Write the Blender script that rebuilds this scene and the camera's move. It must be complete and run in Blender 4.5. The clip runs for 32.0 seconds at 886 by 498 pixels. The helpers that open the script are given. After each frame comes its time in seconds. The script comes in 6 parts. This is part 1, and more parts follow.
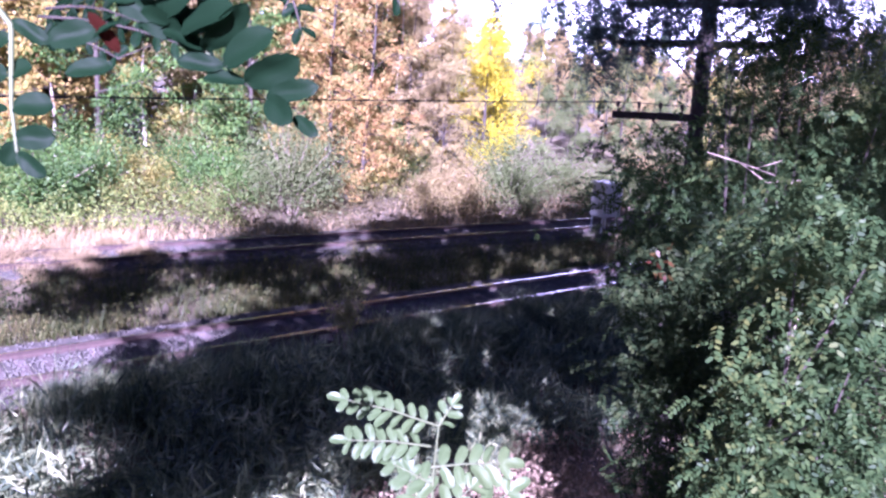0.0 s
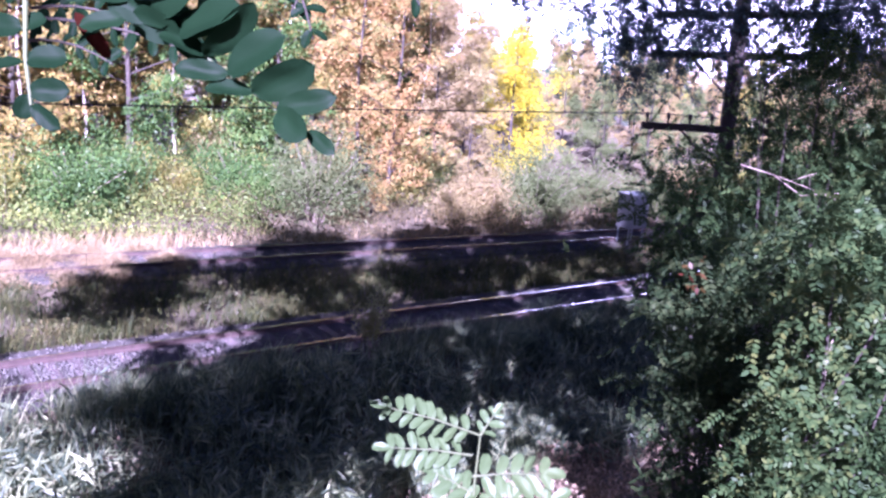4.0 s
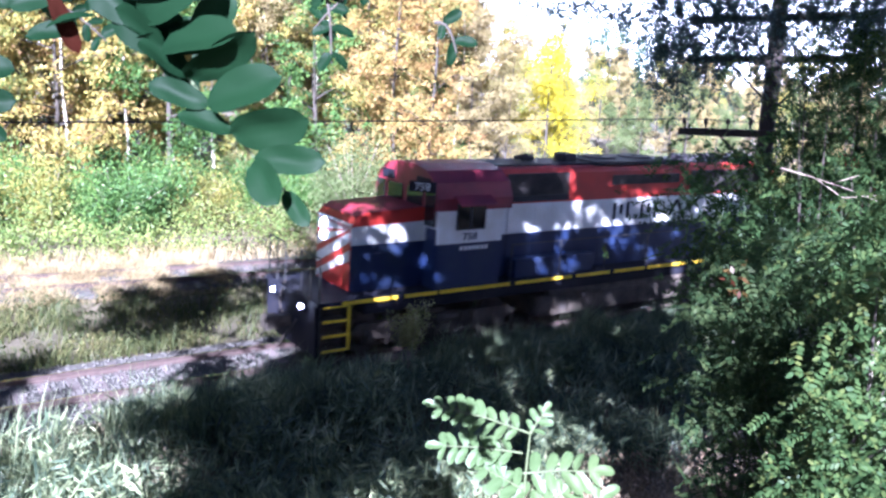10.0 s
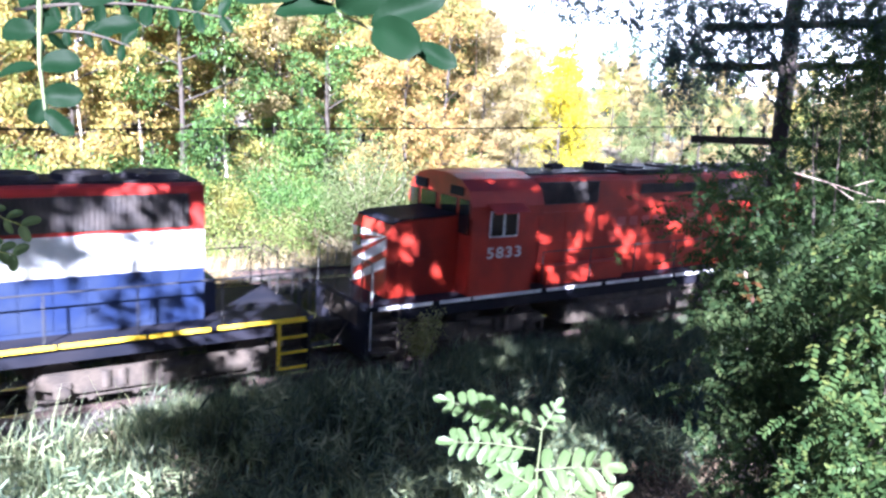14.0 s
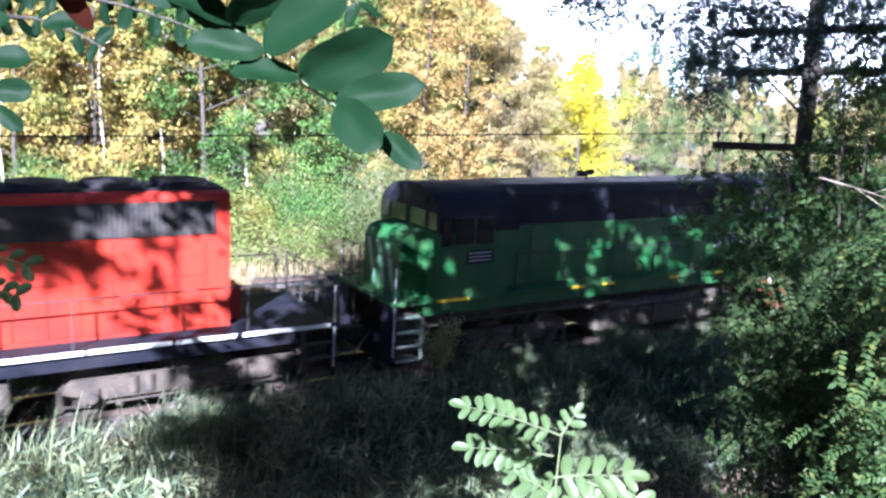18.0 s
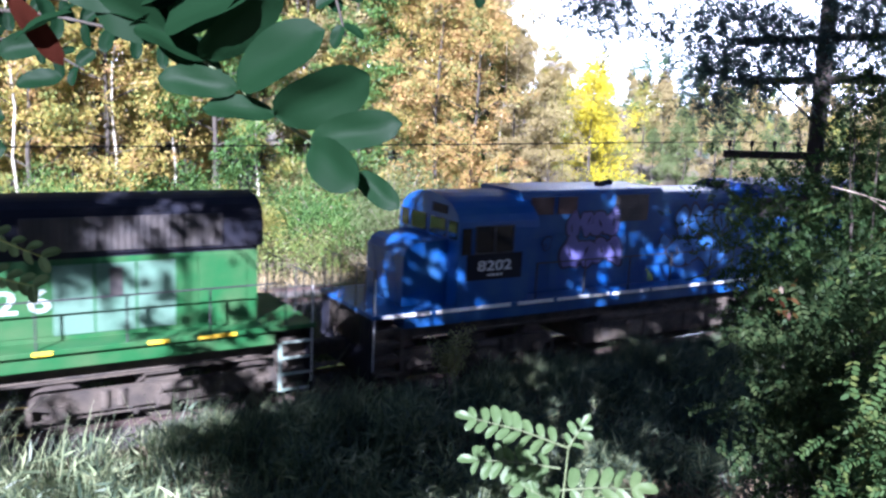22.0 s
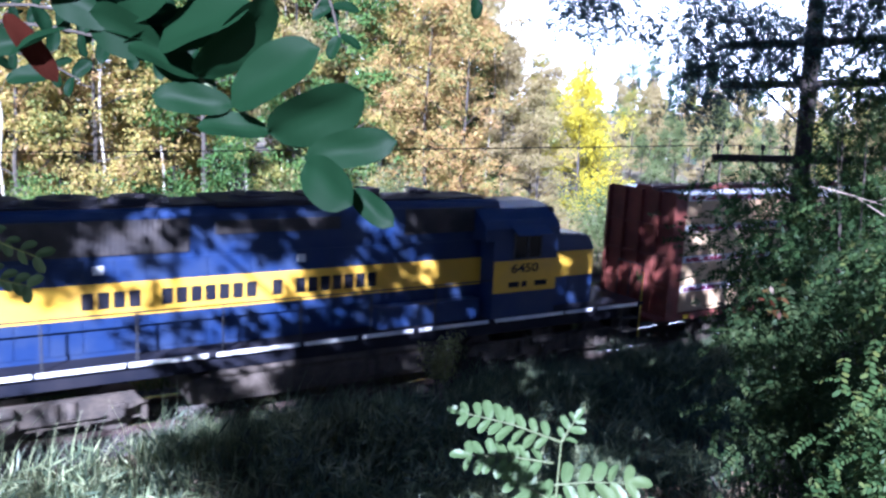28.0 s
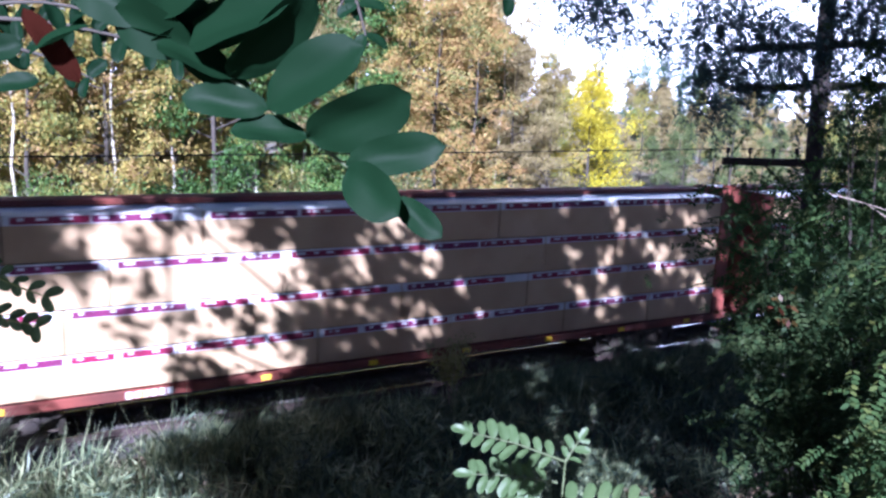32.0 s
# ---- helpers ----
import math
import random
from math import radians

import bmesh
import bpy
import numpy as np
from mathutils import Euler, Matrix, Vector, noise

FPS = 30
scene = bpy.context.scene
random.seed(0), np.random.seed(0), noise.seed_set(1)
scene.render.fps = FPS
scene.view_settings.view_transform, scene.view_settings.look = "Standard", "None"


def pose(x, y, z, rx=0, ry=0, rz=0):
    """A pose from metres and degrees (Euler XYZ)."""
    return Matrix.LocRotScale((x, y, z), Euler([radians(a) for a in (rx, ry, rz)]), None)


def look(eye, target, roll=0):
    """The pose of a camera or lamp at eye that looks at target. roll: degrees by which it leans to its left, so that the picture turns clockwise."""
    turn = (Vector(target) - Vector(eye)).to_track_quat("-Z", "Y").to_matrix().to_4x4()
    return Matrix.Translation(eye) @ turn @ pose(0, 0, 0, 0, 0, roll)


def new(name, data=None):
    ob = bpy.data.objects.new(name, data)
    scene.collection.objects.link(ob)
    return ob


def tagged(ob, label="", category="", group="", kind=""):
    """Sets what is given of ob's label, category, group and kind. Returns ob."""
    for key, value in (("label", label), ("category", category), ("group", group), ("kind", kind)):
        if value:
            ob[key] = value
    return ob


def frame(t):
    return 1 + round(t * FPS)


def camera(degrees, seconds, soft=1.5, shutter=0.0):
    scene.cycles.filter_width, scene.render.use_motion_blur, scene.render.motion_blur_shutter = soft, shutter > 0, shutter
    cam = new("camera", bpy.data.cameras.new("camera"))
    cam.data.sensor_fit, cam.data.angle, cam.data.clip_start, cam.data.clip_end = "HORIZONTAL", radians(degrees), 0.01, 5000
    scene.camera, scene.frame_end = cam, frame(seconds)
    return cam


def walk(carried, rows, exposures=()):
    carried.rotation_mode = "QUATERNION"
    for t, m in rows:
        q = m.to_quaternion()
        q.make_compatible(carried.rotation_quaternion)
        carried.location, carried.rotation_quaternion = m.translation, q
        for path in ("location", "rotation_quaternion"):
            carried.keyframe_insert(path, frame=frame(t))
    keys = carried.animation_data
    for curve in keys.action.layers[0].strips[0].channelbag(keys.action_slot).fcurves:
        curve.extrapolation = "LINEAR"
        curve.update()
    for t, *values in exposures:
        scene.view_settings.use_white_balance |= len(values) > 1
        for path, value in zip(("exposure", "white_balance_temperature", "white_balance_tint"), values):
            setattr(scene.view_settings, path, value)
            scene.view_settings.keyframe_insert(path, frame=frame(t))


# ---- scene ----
SECONDS = 32.0
cam = camera(55.2, SECONDS, soft=2.6, shutter=0.4)

# seconds, eye, heading to the right of +Y, tilt down, roll
PATH = [
    (0, 0.000, -18.352, 7.154, 39.25, 13.29, 4.71),
    (1, -0.013, -18.343, 7.158, 38.87, 13.31, 5.08),
    (2, -0.022, -18.342, 7.153, 38.54, 13.13, 5.23),
    (3, -0.031, -18.339, 7.150, 38.03, 12.90, 5.20),
    (3.5, -0.039, -18.336, 7.153, 37.78, 12.80, 5.02),
    (5.5, -0.054, -18.326, 7.154, 36.62, 12.84, 4.66),
    (6, -0.071, -18.318, 7.150, 36.34, 12.76, 4.18),
    (7, -0.080, -18.331, 7.147, 35.91, 12.83, 4.02),
    (8, -0.091, -18.344, 7.143, 35.59, 12.81, 3.79),
    (9, -0.103, -18.360, 7.129, 35.29, 12.54, 3.66),
    (10, -0.106, -18.373, 7.152, 34.98, 12.27, 3.57),
    (11, -0.112, -18.387, 7.175, 34.71, 12.05, 3.44),
    (12, -0.101, -18.406, 7.131, 34.40, 11.90, 3.12),
    (13, -0.098, -18.381, 7.142, 34.26, 11.81, 3.43),
    (14, -0.100, -18.372, 7.113, 34.12, 11.62, 3.44),
    (14.5, -0.095, -18.369, 7.085, 33.97, 11.61, 3.56),
    (16.5, -0.083, -18.357, 7.084, 33.33, 11.35, 3.33),
    (18, -0.068, -18.339, 7.085, 32.75, 11.13, 3.21),
    (19, -0.066, -18.334, 7.085, 32.56, 11.05, 3.22),
    (20, -0.062, -18.335, 7.078, 32.39, 10.92, 3.14),
    (21, -0.055, -18.337, 7.080, 32.12, 10.72, 3.01),
    (22, -0.051, -18.335, 7.086, 31.96, 10.55, 3.00),
    (23, -0.052, -18.333, 7.086, 32.05, 10.45, 3.24),
    (24, -0.044, -18.336, 7.083, 32.07, 10.13, 2.99),
    (25, -0.049, -18.331, 7.074, 32.17, 9.97, 2.91),
    (25.5, -0.050, -18.328, 7.065, 32.35, 9.94, 2.84),
    (27.5, -0.042, -18.330, 7.058, 32.58, 10.07, 2.76),
    (28, -0.047, -18.327, 7.054, 32.63, 10.05, 2.78),
    (29, -0.044, -18.331, 7.054, 32.72, 10.05, 2.80),
    (30, -0.039, -18.331, 7.066, 32.74, 9.93, 2.81),
    (31.5, -0.033, -18.328, 7.085, 32.26, 9.92, 2.87),
    (32, -0.034, -18.324, 7.093, 31.98, 10.04, 2.80),
]


def aimed(x, y, z, heading, down, roll):
    h, d = radians(heading), radians(down)
    way = Vector((math.sin(h) * math.cos(d), math.cos(h) * math.cos(d), -math.sin(d)))
    return look((x, y, z), Vector((x, y, z)) + way, roll)


walk(cam, [(t, aimed(*p)) for t, *p in PATH],
     exposures=[(0, 2.87, 4740, 70), (6, 2.89, 4690, 64), (8, 2.99, 4500, 46), (10, 3.24, 4620, 31), (13, 3.51, 4870, 28), (17, 3.13, 4770, 21), (20, 2.86, 4750, 26), (24, 2.46, 4800, 26), (28, 2.54, 4450, 27), (30, 2.74, 4450, 25), (32, 2.16, 4500, 31)])

# ---- light ----
TO_SUN = Vector((-0.60, -0.62, 0.50)).normalized()
world = bpy.data.worlds.new("world")
scene.world = world
world.use_nodes = True
wn = world.node_tree
sky = wn.nodes.new("ShaderNodeTexSky")
sky.sky_type, sky.sun_disc = "NISHITA", False
sky.dust_density, sky.ozone_density = 0.7, 2.5
sky.sun_elevation = math.asin(TO_SUN.z)
sky.sun_rotation = math.atan2(TO_SUN.x, TO_SUN.y)
wn.nodes["Background"].inputs[1].default_value = 0.0072
wn.links.new(sky.outputs[0], wn.nodes["Background"].inputs[0])
sun = new("sun", bpy.data.lights.new("sun", "SUN"))
sun.data.energy, sun.data.angle, sun.data.color = 5.0, radians(0.32), (1.0, 0.90, 0.71)
sun.matrix_world = look(TO_SUN * 60, (0, 0, 0))


# ---- materials ----
def mat(name, color, rough=0.6, metal=0.0, vary=0.25, scale=4.0, bump=0.0, second=None, obj_vary=0.0, island=None, fine=40.0, spec=0.5):
    """Principled surface with mottling at two scales, an optional second colour in stains, and bump."""
    m = bpy.data.materials.new(name)
    m.use_nodes = True
    nt = m.node_tree
    N, L = nt.nodes, nt.links
    p = N["Principled BSDF"]
    p.inputs["Roughness"].default_value, p.inputs["Metallic"].default_value = rough, metal
    p.inputs["Specular IOR Level"].default_value = spec
    tc = N.new("ShaderNodeTexCoord")
    big, small = N.new("ShaderNodeTexNoise"), N.new("ShaderNodeTexNoise")
    big.inputs["Scale"].default_value, small.inputs["Scale"].default_value = scale, fine
    big.inputs["Detail"].default_value = 5
    for n in (big, small):
        L.new(tc.outputs["Object"], n.inputs["Vector"])
    mix = N.new("ShaderNodeMix")
    mix.data_type = "RGBA"
    c2 = second or tuple(c * (1 - vary) for c in color)
    mix.inputs["A"].default_value, mix.inputs["B"].default_value = (*color, 1), (*c2, 1)
    ramp = N.new("ShaderNodeMapRange")
    ramp.inputs["From Min"].default_value, ramp.inputs["From Max"].default_value = 0.4, 0.7
    L.new(big.outputs["Fac"], ramp.inputs["Value"])
    L.new(ramp.outputs[0], mix.inputs["Factor"])
    hsv = N.new("ShaderNodeHueSaturation")
    val = N.new("ShaderNodeMapRange")
    val.inputs["To Min"].default_value, val.inputs["To Max"].default_value = 1 - vary, 1 + vary
    L.new(small.outputs["Fac"], val.inputs["Value"])
    L.new(val.outputs[0], hsv.inputs["Value"])
    L.new(mix.outputs["Result"], hsv.inputs["Color"])
    col = hsv.outputs[0]
    if obj_vary:
        info = N.new("ShaderNodeObjectInfo")
        h2, v2 = N.new("ShaderNodeHueSaturation"), N.new("ShaderNodeMapRange")
        v2.inputs["To Min"].default_value, v2.inputs["To Max"].default_value = 1 - obj_vary, 1 + obj_vary
        L.new(info.outputs["Random"], v2.inputs["Value"])
        L.new(v2.outputs[0], h2.inputs["Value"])
        L.new(col, h2.inputs["Color"])
        col = h2.outputs[0]
    L.new(col, p.inputs["Base Color"])
    if bump:
        b = N.new("ShaderNodeBump")
        b.inputs["Strength"].default_value, b.inputs["Distance"].default_value = bump, 0.02
        L.new(small.outputs["Fac"], b.inputs["Height"])
        L.new(b.outputs[0], p.inputs["Normal"])
    return m


def leaf_mat(name, colors, through_light=0.38, gloss=0.012, patch=0.35, rough=0.45, tone=0.9):
    """Leaves: colours picked per leaf and drifting over patches, light passing through."""
    m = bpy.data.materials.new(name)
    m.use_nodes = True
    nt = m.node_tree
    N, L = nt.nodes, nt.links
    N.remove(N["Principled BSDF"])
    geo, tc = N.new("ShaderNodeNewGeometry"), N.new("ShaderNodeTexCoord")
    noise_n = N.new("ShaderNodeTexNoise")
    noise_n.inputs["Scale"].default_value, noise_n.inputs["Detail"].default_value = patch, 3
    L.new(geo.outputs["Position"], noise_n.inputs["Vector"])
    spread = N.new("ShaderNodeMapRange")
    spread.inputs["From Min"].default_value, spread.inputs["From Max"].default_value = 0.3, 0.7
    L.new(noise_n.outputs["Fac"], spread.inputs["Value"])
    add = N.new("ShaderNodeMath")
    add.operation = "MULTIPLY_ADD"
    add.inputs[1].default_value = 0.55
    half = N.new("ShaderNodeMath")
    half.operation = "MULTIPLY"
    half.inputs[1].default_value = 0.45
    L.new(spread.outputs[0], half.inputs[0])
    L.new(geo.outputs["Random Per Island"], add.inputs[0])
    L.new(half.outputs[0], add.inputs[2])
    ramp = N.new("ShaderNodeValToRGB")
    els = ramp.color_ramp.elements
    while len(els) < len(colors):
        els.new(0.5)
    for i, c in enumerate(colors):
        els[i].position, els[i].color = i / max(1, len(colors) - 1), (*(q * tone for q in c), 1)
    L.new(add.outputs[0], ramp.inputs[0])
    dif, tra, glo = N.new("ShaderNodeBsdfDiffuse"), N.new("ShaderNodeBsdfTranslucent"), N.new("ShaderNodeBsdfGlossy")
    glo.inputs["Roughness"].default_value = rough
    for n in (dif, tra):
        L.new(ramp.outputs[0], n.inputs["Color"])
    m1, m2 = N.new("ShaderNodeMixShader"), N.new("ShaderNodeMixShader")
    m1.inputs[0].default_value, m2.inputs[0].default_value = through_light, gloss
    L.new(dif.outputs[0], m1.inputs[1])
    L.new(tra.outputs[0], m1.inputs[2])
    L.new(m1.outputs[0], m2.inputs[1])
    L.new(glo.outputs[0], m2.inputs[2])
    L.new(m2.outputs[0], N["Material Output"].inputs["Surface"])
    return m


GREEN = (0.073, 0.139, 0.047)
LIME = (0.224, 0.27, 0.086)
GOLD = (0.409, 0.323, 0.106)
ORANGE = (0.37, 0.238, 0.106)
RUST = (0.277, 0.152, 0.086)
LEAF_ORANGE = leaf_mat("leaf_orange", [RUST, ORANGE, (0.46, 0.29, 0.11), GOLD, LIME, (0.14, 0.17, 0.06)], patch=0.8)
LEAF_GOLD = leaf_mat("leaf_gold", [RUST, ORANGE, GOLD, (0.5, 0.4, 0.1), LIME, (0.15, 0.2, 0.06)], patch=0.8)
LEAF_YELLOW = leaf_mat("leaf_yellow", [(0.496, 0.416, 0.016), (0.592, 0.512, 0.024), (0.496, 0.464, 0.032)])
LEAF_MIX = leaf_mat("leaf_mix", [GREEN, LIME, (0.34, 0.30, 0.07), GOLD], patch=0.7)
LEAF_GREEN = leaf_mat("leaf_green", [(0.05, 0.11, 0.03), GREEN, (0.12, 0.22, 0.05), LIME])
LEAF_PALE = leaf_mat("leaf_pale", [(0.22, 0.18, 0.095), (0.31, 0.25, 0.125), (0.36, 0.30, 0.135), (0.24, 0.24, 0.09)])
LEAF_OLIVE = leaf_mat("leaf_olive", [(0.085, 0.123, 0.048), (0.133, 0.171, 0.067), (0.19, 0.209, 0.095)])
LEAF_FIR = leaf_mat("leaf_fir", [(0.04, 0.08, 0.05), (0.06, 0.11, 0.06), (0.09, 0.14, 0.08)], through_light=0.1)
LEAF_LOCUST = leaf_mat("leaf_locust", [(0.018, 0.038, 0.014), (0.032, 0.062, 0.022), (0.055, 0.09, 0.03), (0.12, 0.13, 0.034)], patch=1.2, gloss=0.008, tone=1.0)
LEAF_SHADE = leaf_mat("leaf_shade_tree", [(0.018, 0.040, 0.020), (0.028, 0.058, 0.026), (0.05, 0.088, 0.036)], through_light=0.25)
# Darker copy of the locust leaf: the thicket's deep shade is in its colour.
LEAF_LOCUST_SHADED = leaf_mat("leaf_locust_shaded", [(0.016, 0.032, 0.014), (0.028, 0.05, 0.02), (0.06, 0.08, 0.03)], through_light=0.4, gloss=0.005, tone=0.95)
# Bluish sky glow on the hanging leaves is mixed into their colour.
LEAF_LACE = leaf_mat("leaf_lace", [(0.035, 0.06, 0.062), (0.055, 0.09, 0.085), (0.085, 0.13, 0.10)], through_light=0.35, gloss=0.03)
# Near-black green: the close branch's shade is put into the leaf colour.
LEAF_NEAR_SHADED = leaf_mat("leaf_near_shaded", [(0.004, 0.014, 0.006), (0.007, 0.022, 0.009), (0.012, 0.034, 0.013)], through_light=0.3, gloss=0.004, patch=8, rough=0.5, tone=0.8)
LEAF_SPRIG = leaf_mat("leaf_sprig", [(0.075, 0.12, 0.05), (0.10, 0.155, 0.062), (0.15, 0.195, 0.08)], gloss=0.02, patch=5, tone=0.75)
REED = leaf_mat("reed", [(0.025, 0.045, 0.035), (0.10, 0.14, 0.09), (0.27, 0.32, 0.17), (0.55, 0.55, 0.33)], patch=0.8, gloss=0.03, tone=0.9)
WEED = leaf_mat("weed", [(0.024, 0.038, 0.016), (0.04, 0.054, 0.02), (0.09, 0.095, 0.035), (0.18, 0.15, 0.065)], patch=0.5, tone=1.25)
STRAW = leaf_mat("straw", [(0.25, 0.19, 0.10), (0.37, 0.29, 0.165), (0.44, 0.36, 0.21)], patch=0.6, tone=1.0)
BRUSH = leaf_mat("brush", [(0.10, 0.08, 0.05), (0.22, 0.15, 0.10), (0.30, 0.22, 0.15), (0.16, 0.17, 0.07)], patch=1.5)
BARK = mat("bark", (0.06, 0.05, 0.042), 0.9, vary=0.4, scale=3, bump=0.8, fine=25)
BIRCH = mat("birch_bark", (0.48, 0.44, 0.38), 0.7, vary=0.2, scale=2.5, second=(0.2, 0.17, 0.14), bump=0.3, fine=14)
TWIG = mat("twig", (0.30, 0.24, 0.20), 0.8, vary=0.3, scale=6)
SOIL = mat("soil", (0.09, 0.075, 0.05), 0.95, vary=0.35, scale=0.35, second=(0.14, 0.115, 0.065), bump=0.8, fine=9)
BALLAST = mat("ballast", (0.06, 0.055, 0.05), 0.9, vary=0.4, scale=1.2, second=(0.05, 0.045, 0.045), bump=0.8, fine=30)
STONE = mat("ballast_stone", (0.085, 0.079, 0.072), 0.85, vary=0.3, scale=8, obj_vary=0.3)
TIE = mat("tie_wood", (0.10, 0.08, 0.078), 0.9, vary=0.4, scale=3, bump=0.6, obj_vary=0.35)
RAIL = mat("rail_rust", (0.10, 0.07, 0.065), 0.7, metal=0.3, vary=0.3, scale=5, bump=0.2)
RAIL_TOP = mat("rail_head", (0.55, 0.55, 0.60), 0.22, metal=1.0, vary=0.1, scale=5)
WOOD_POLE = mat("pole_wood", (0.03, 0.023, 0.021), 0.9, vary=0.35, scale=6, bump=0.6)


# ---- mesh helpers ----
def mesh_from(name, verts, faces, material):
    """faces: an (n, k) integer array."""
    verts, faces = np.asarray(verts, np.float32), np.asarray(faces, np.int32)
    me = bpy.data.meshes.new(name)
    n, k = faces.shape
    me.vertices.add(len(verts))
    me.vertices.foreach_set("co", verts.ravel())
    me.loops.add(n * k)
    me.loops.foreach_set("vertex_index", faces.ravel())
    me.polygons.add(n)
    me.polygons.foreach_set("loop_start", np.arange(0, n * k, k, dtype=np.int32))
    me.update(calc_edges=True)
    me.materials.append(material)
    return me


def child(name, me, parent=None, label="", m=None):
    ob = new(name, me)
    if parent is not None:
        ob.parent = parent
    if m is not None:
        ob.matrix_basis = m
    return tagged(ob, label)


def part(name, bm, material, parent=None, label="", smooth=False):
    me = bpy.data.meshes.new(name)
    bm.to_mesh(me)
    bm.free()
    if smooth:
        me.polygons.foreach_set("use_smooth", [True] * len(me.polygons))
    me.materials.append(material)
    return child(name, me, parent, label)


def box(bm, x0, x1, y0, y1, z0, z1, bevel=0.0):
    r = bmesh.ops.create_cube(bm, size=1, matrix=Matrix.Translation(((x0 + x1) / 2, (y0 + y1) / 2, (z0 + z1) / 2)) @ Matrix.Diagonal((abs(x1 - x0), abs(y1 - y0), abs(z1 - z0), 1)))
    if bevel:
        es = {e for v in r["verts"] for e in v.link_edges}
        bmesh.ops.bevel(bm, geom=list(es), offset=bevel, segments=2, affect="EDGES", profile=0.6)
    return bm


def boxed(*a, **k):
    return box(bmesh.new(), *a, **k)


def rod(bm, a, b, r0, r1=None, sides=8):
    a, b = Vector(a), Vector(b)
    q = (b - a).to_track_quat("Z", "Y").to_matrix().to_4x4()
    bmesh.ops.create_cone(bm, cap_ends=True, segments=sides, radius1=r0, radius2=r0 if r1 is None else r1, depth=(b - a).length,
                          matrix=Matrix.Translation((a + b) / 2) @ q)
    return bm


def prism(bm, outline, y0, y1, axis="y"):
    """A solid of an outline in x and z (axis y), or in y and z (axis x)."""
    def v(p, h):
        return bm.verts.new((p[0], h, p[1]) if axis == "y" else (h, p[0], p[1]))
    a, b = [v(p, y0) for p in outline], [v(p, y1) for p in outline]
    n = len(outline)
    fs = [bm.faces.new(a), bm.faces.new(b[::-1])]
    for i in range(n):
        fs.append(bm.faces.new((a[i], b[i], b[(i + 1) % n], a[(i + 1) % n])))
    bmesh.ops.recalc_face_normals(bm, faces=fs)
    return bm


def tube_arrays(points, radii, sides=6):
    """Vertices and quads of a tapered tube along points."""
    pts = np.asarray(points, float)
    d = np.gradient(pts, axis=0)
    d /= np.linalg.norm(d, axis=1)[:, None] + 1e-9
    ref = np.where(np.abs(d[:, 2:3]) > 0.9, [[1.0, 0, 0]], [[0, 0, 1.0]])
    u = np.cross(d, ref)
    u /= np.linalg.norm(u, axis=1)[:, None] + 1e-9
    w = np.cross(d, u)
    ang = np.linspace(0, 2 * math.pi, sides, endpoint=False)
    ring = pts[:, None] + np.asarray(radii)[:, None, None] * (np.cos(ang)[None, :, None] * u[:, None] + np.sin(ang)[None, :, None] * w[:, None])
    n = len(pts)
    i, j = np.meshgrid(np.arange(n - 1), np.arange(sides), indexing="ij")
    j2 = (j + 1) % sides
    faces = np.stack([i * sides + j, i * sides + j2, (i + 1) * sides + j2, (i + 1) * sides + j], -1).reshape(-1, 4)
    return ring.reshape(-1, 3), faces


def join_arrays(chunks):
    vs, fs, o = [], [], 0
    for v, f in chunks:
        vs.append(v)
        fs.append(f + o)
        o += len(v)
    return np.concatenate(vs), np.concatenate(fs)


def leaf_arrays(rng, at, size, aspect=0.5, droop=0.3, along=None, spread=1.0):
    """One pointed four-cornered leaf at each place; sizes vary."""
    n = len(at)
    way = rng.normal(size=(n, 3)) * spread
    if along is not None:
        way += along
    way[:, 2] -= droop
    way /= np.linalg.norm(way, axis=1)[:, None] + 1e-9
    side = np.cross(way, rng.normal(size=(n, 3)))
    side /= np.linalg.norm(side, axis=1)[:, None] + 1e-9
    L = (size * rng.uniform(0.6, 1.4, n))[:, None]
    mid = at + way * L * 0.45
    v = np.stack([at, mid + side * L * aspect / 2, at + way * L, mid - side * L * aspect / 2], 1).reshape(-1, 3)
    return v, np.arange(4 * n).reshape(n, 4)


# ---- ground and tracks ----
def bed(x, y):
    """Height of the ground."""
    ys = [-60, -21, -18.3, -16.8, -14, -11, -8.5, -5.5, -3.4, -2.3, -1.7, 1.7, 2.6, 4.5, 9.8, 12, 16, 40, 400]
    zs = [6.2, 5.6, 5.45, 4.9, 2.6, 0.5, -0.9, -1.2, -0.8, -0.35, -0.22, -0.22, -0.45, -0.5, -0.35, -0.5, -0.4, 0.5, 3.0]
    return float(np.interp(y, ys, zs))


def side_y(x):
    """Centre line of the second track, which closes in to the right."""
    return 8.85 - 0.083 * (x - 6)


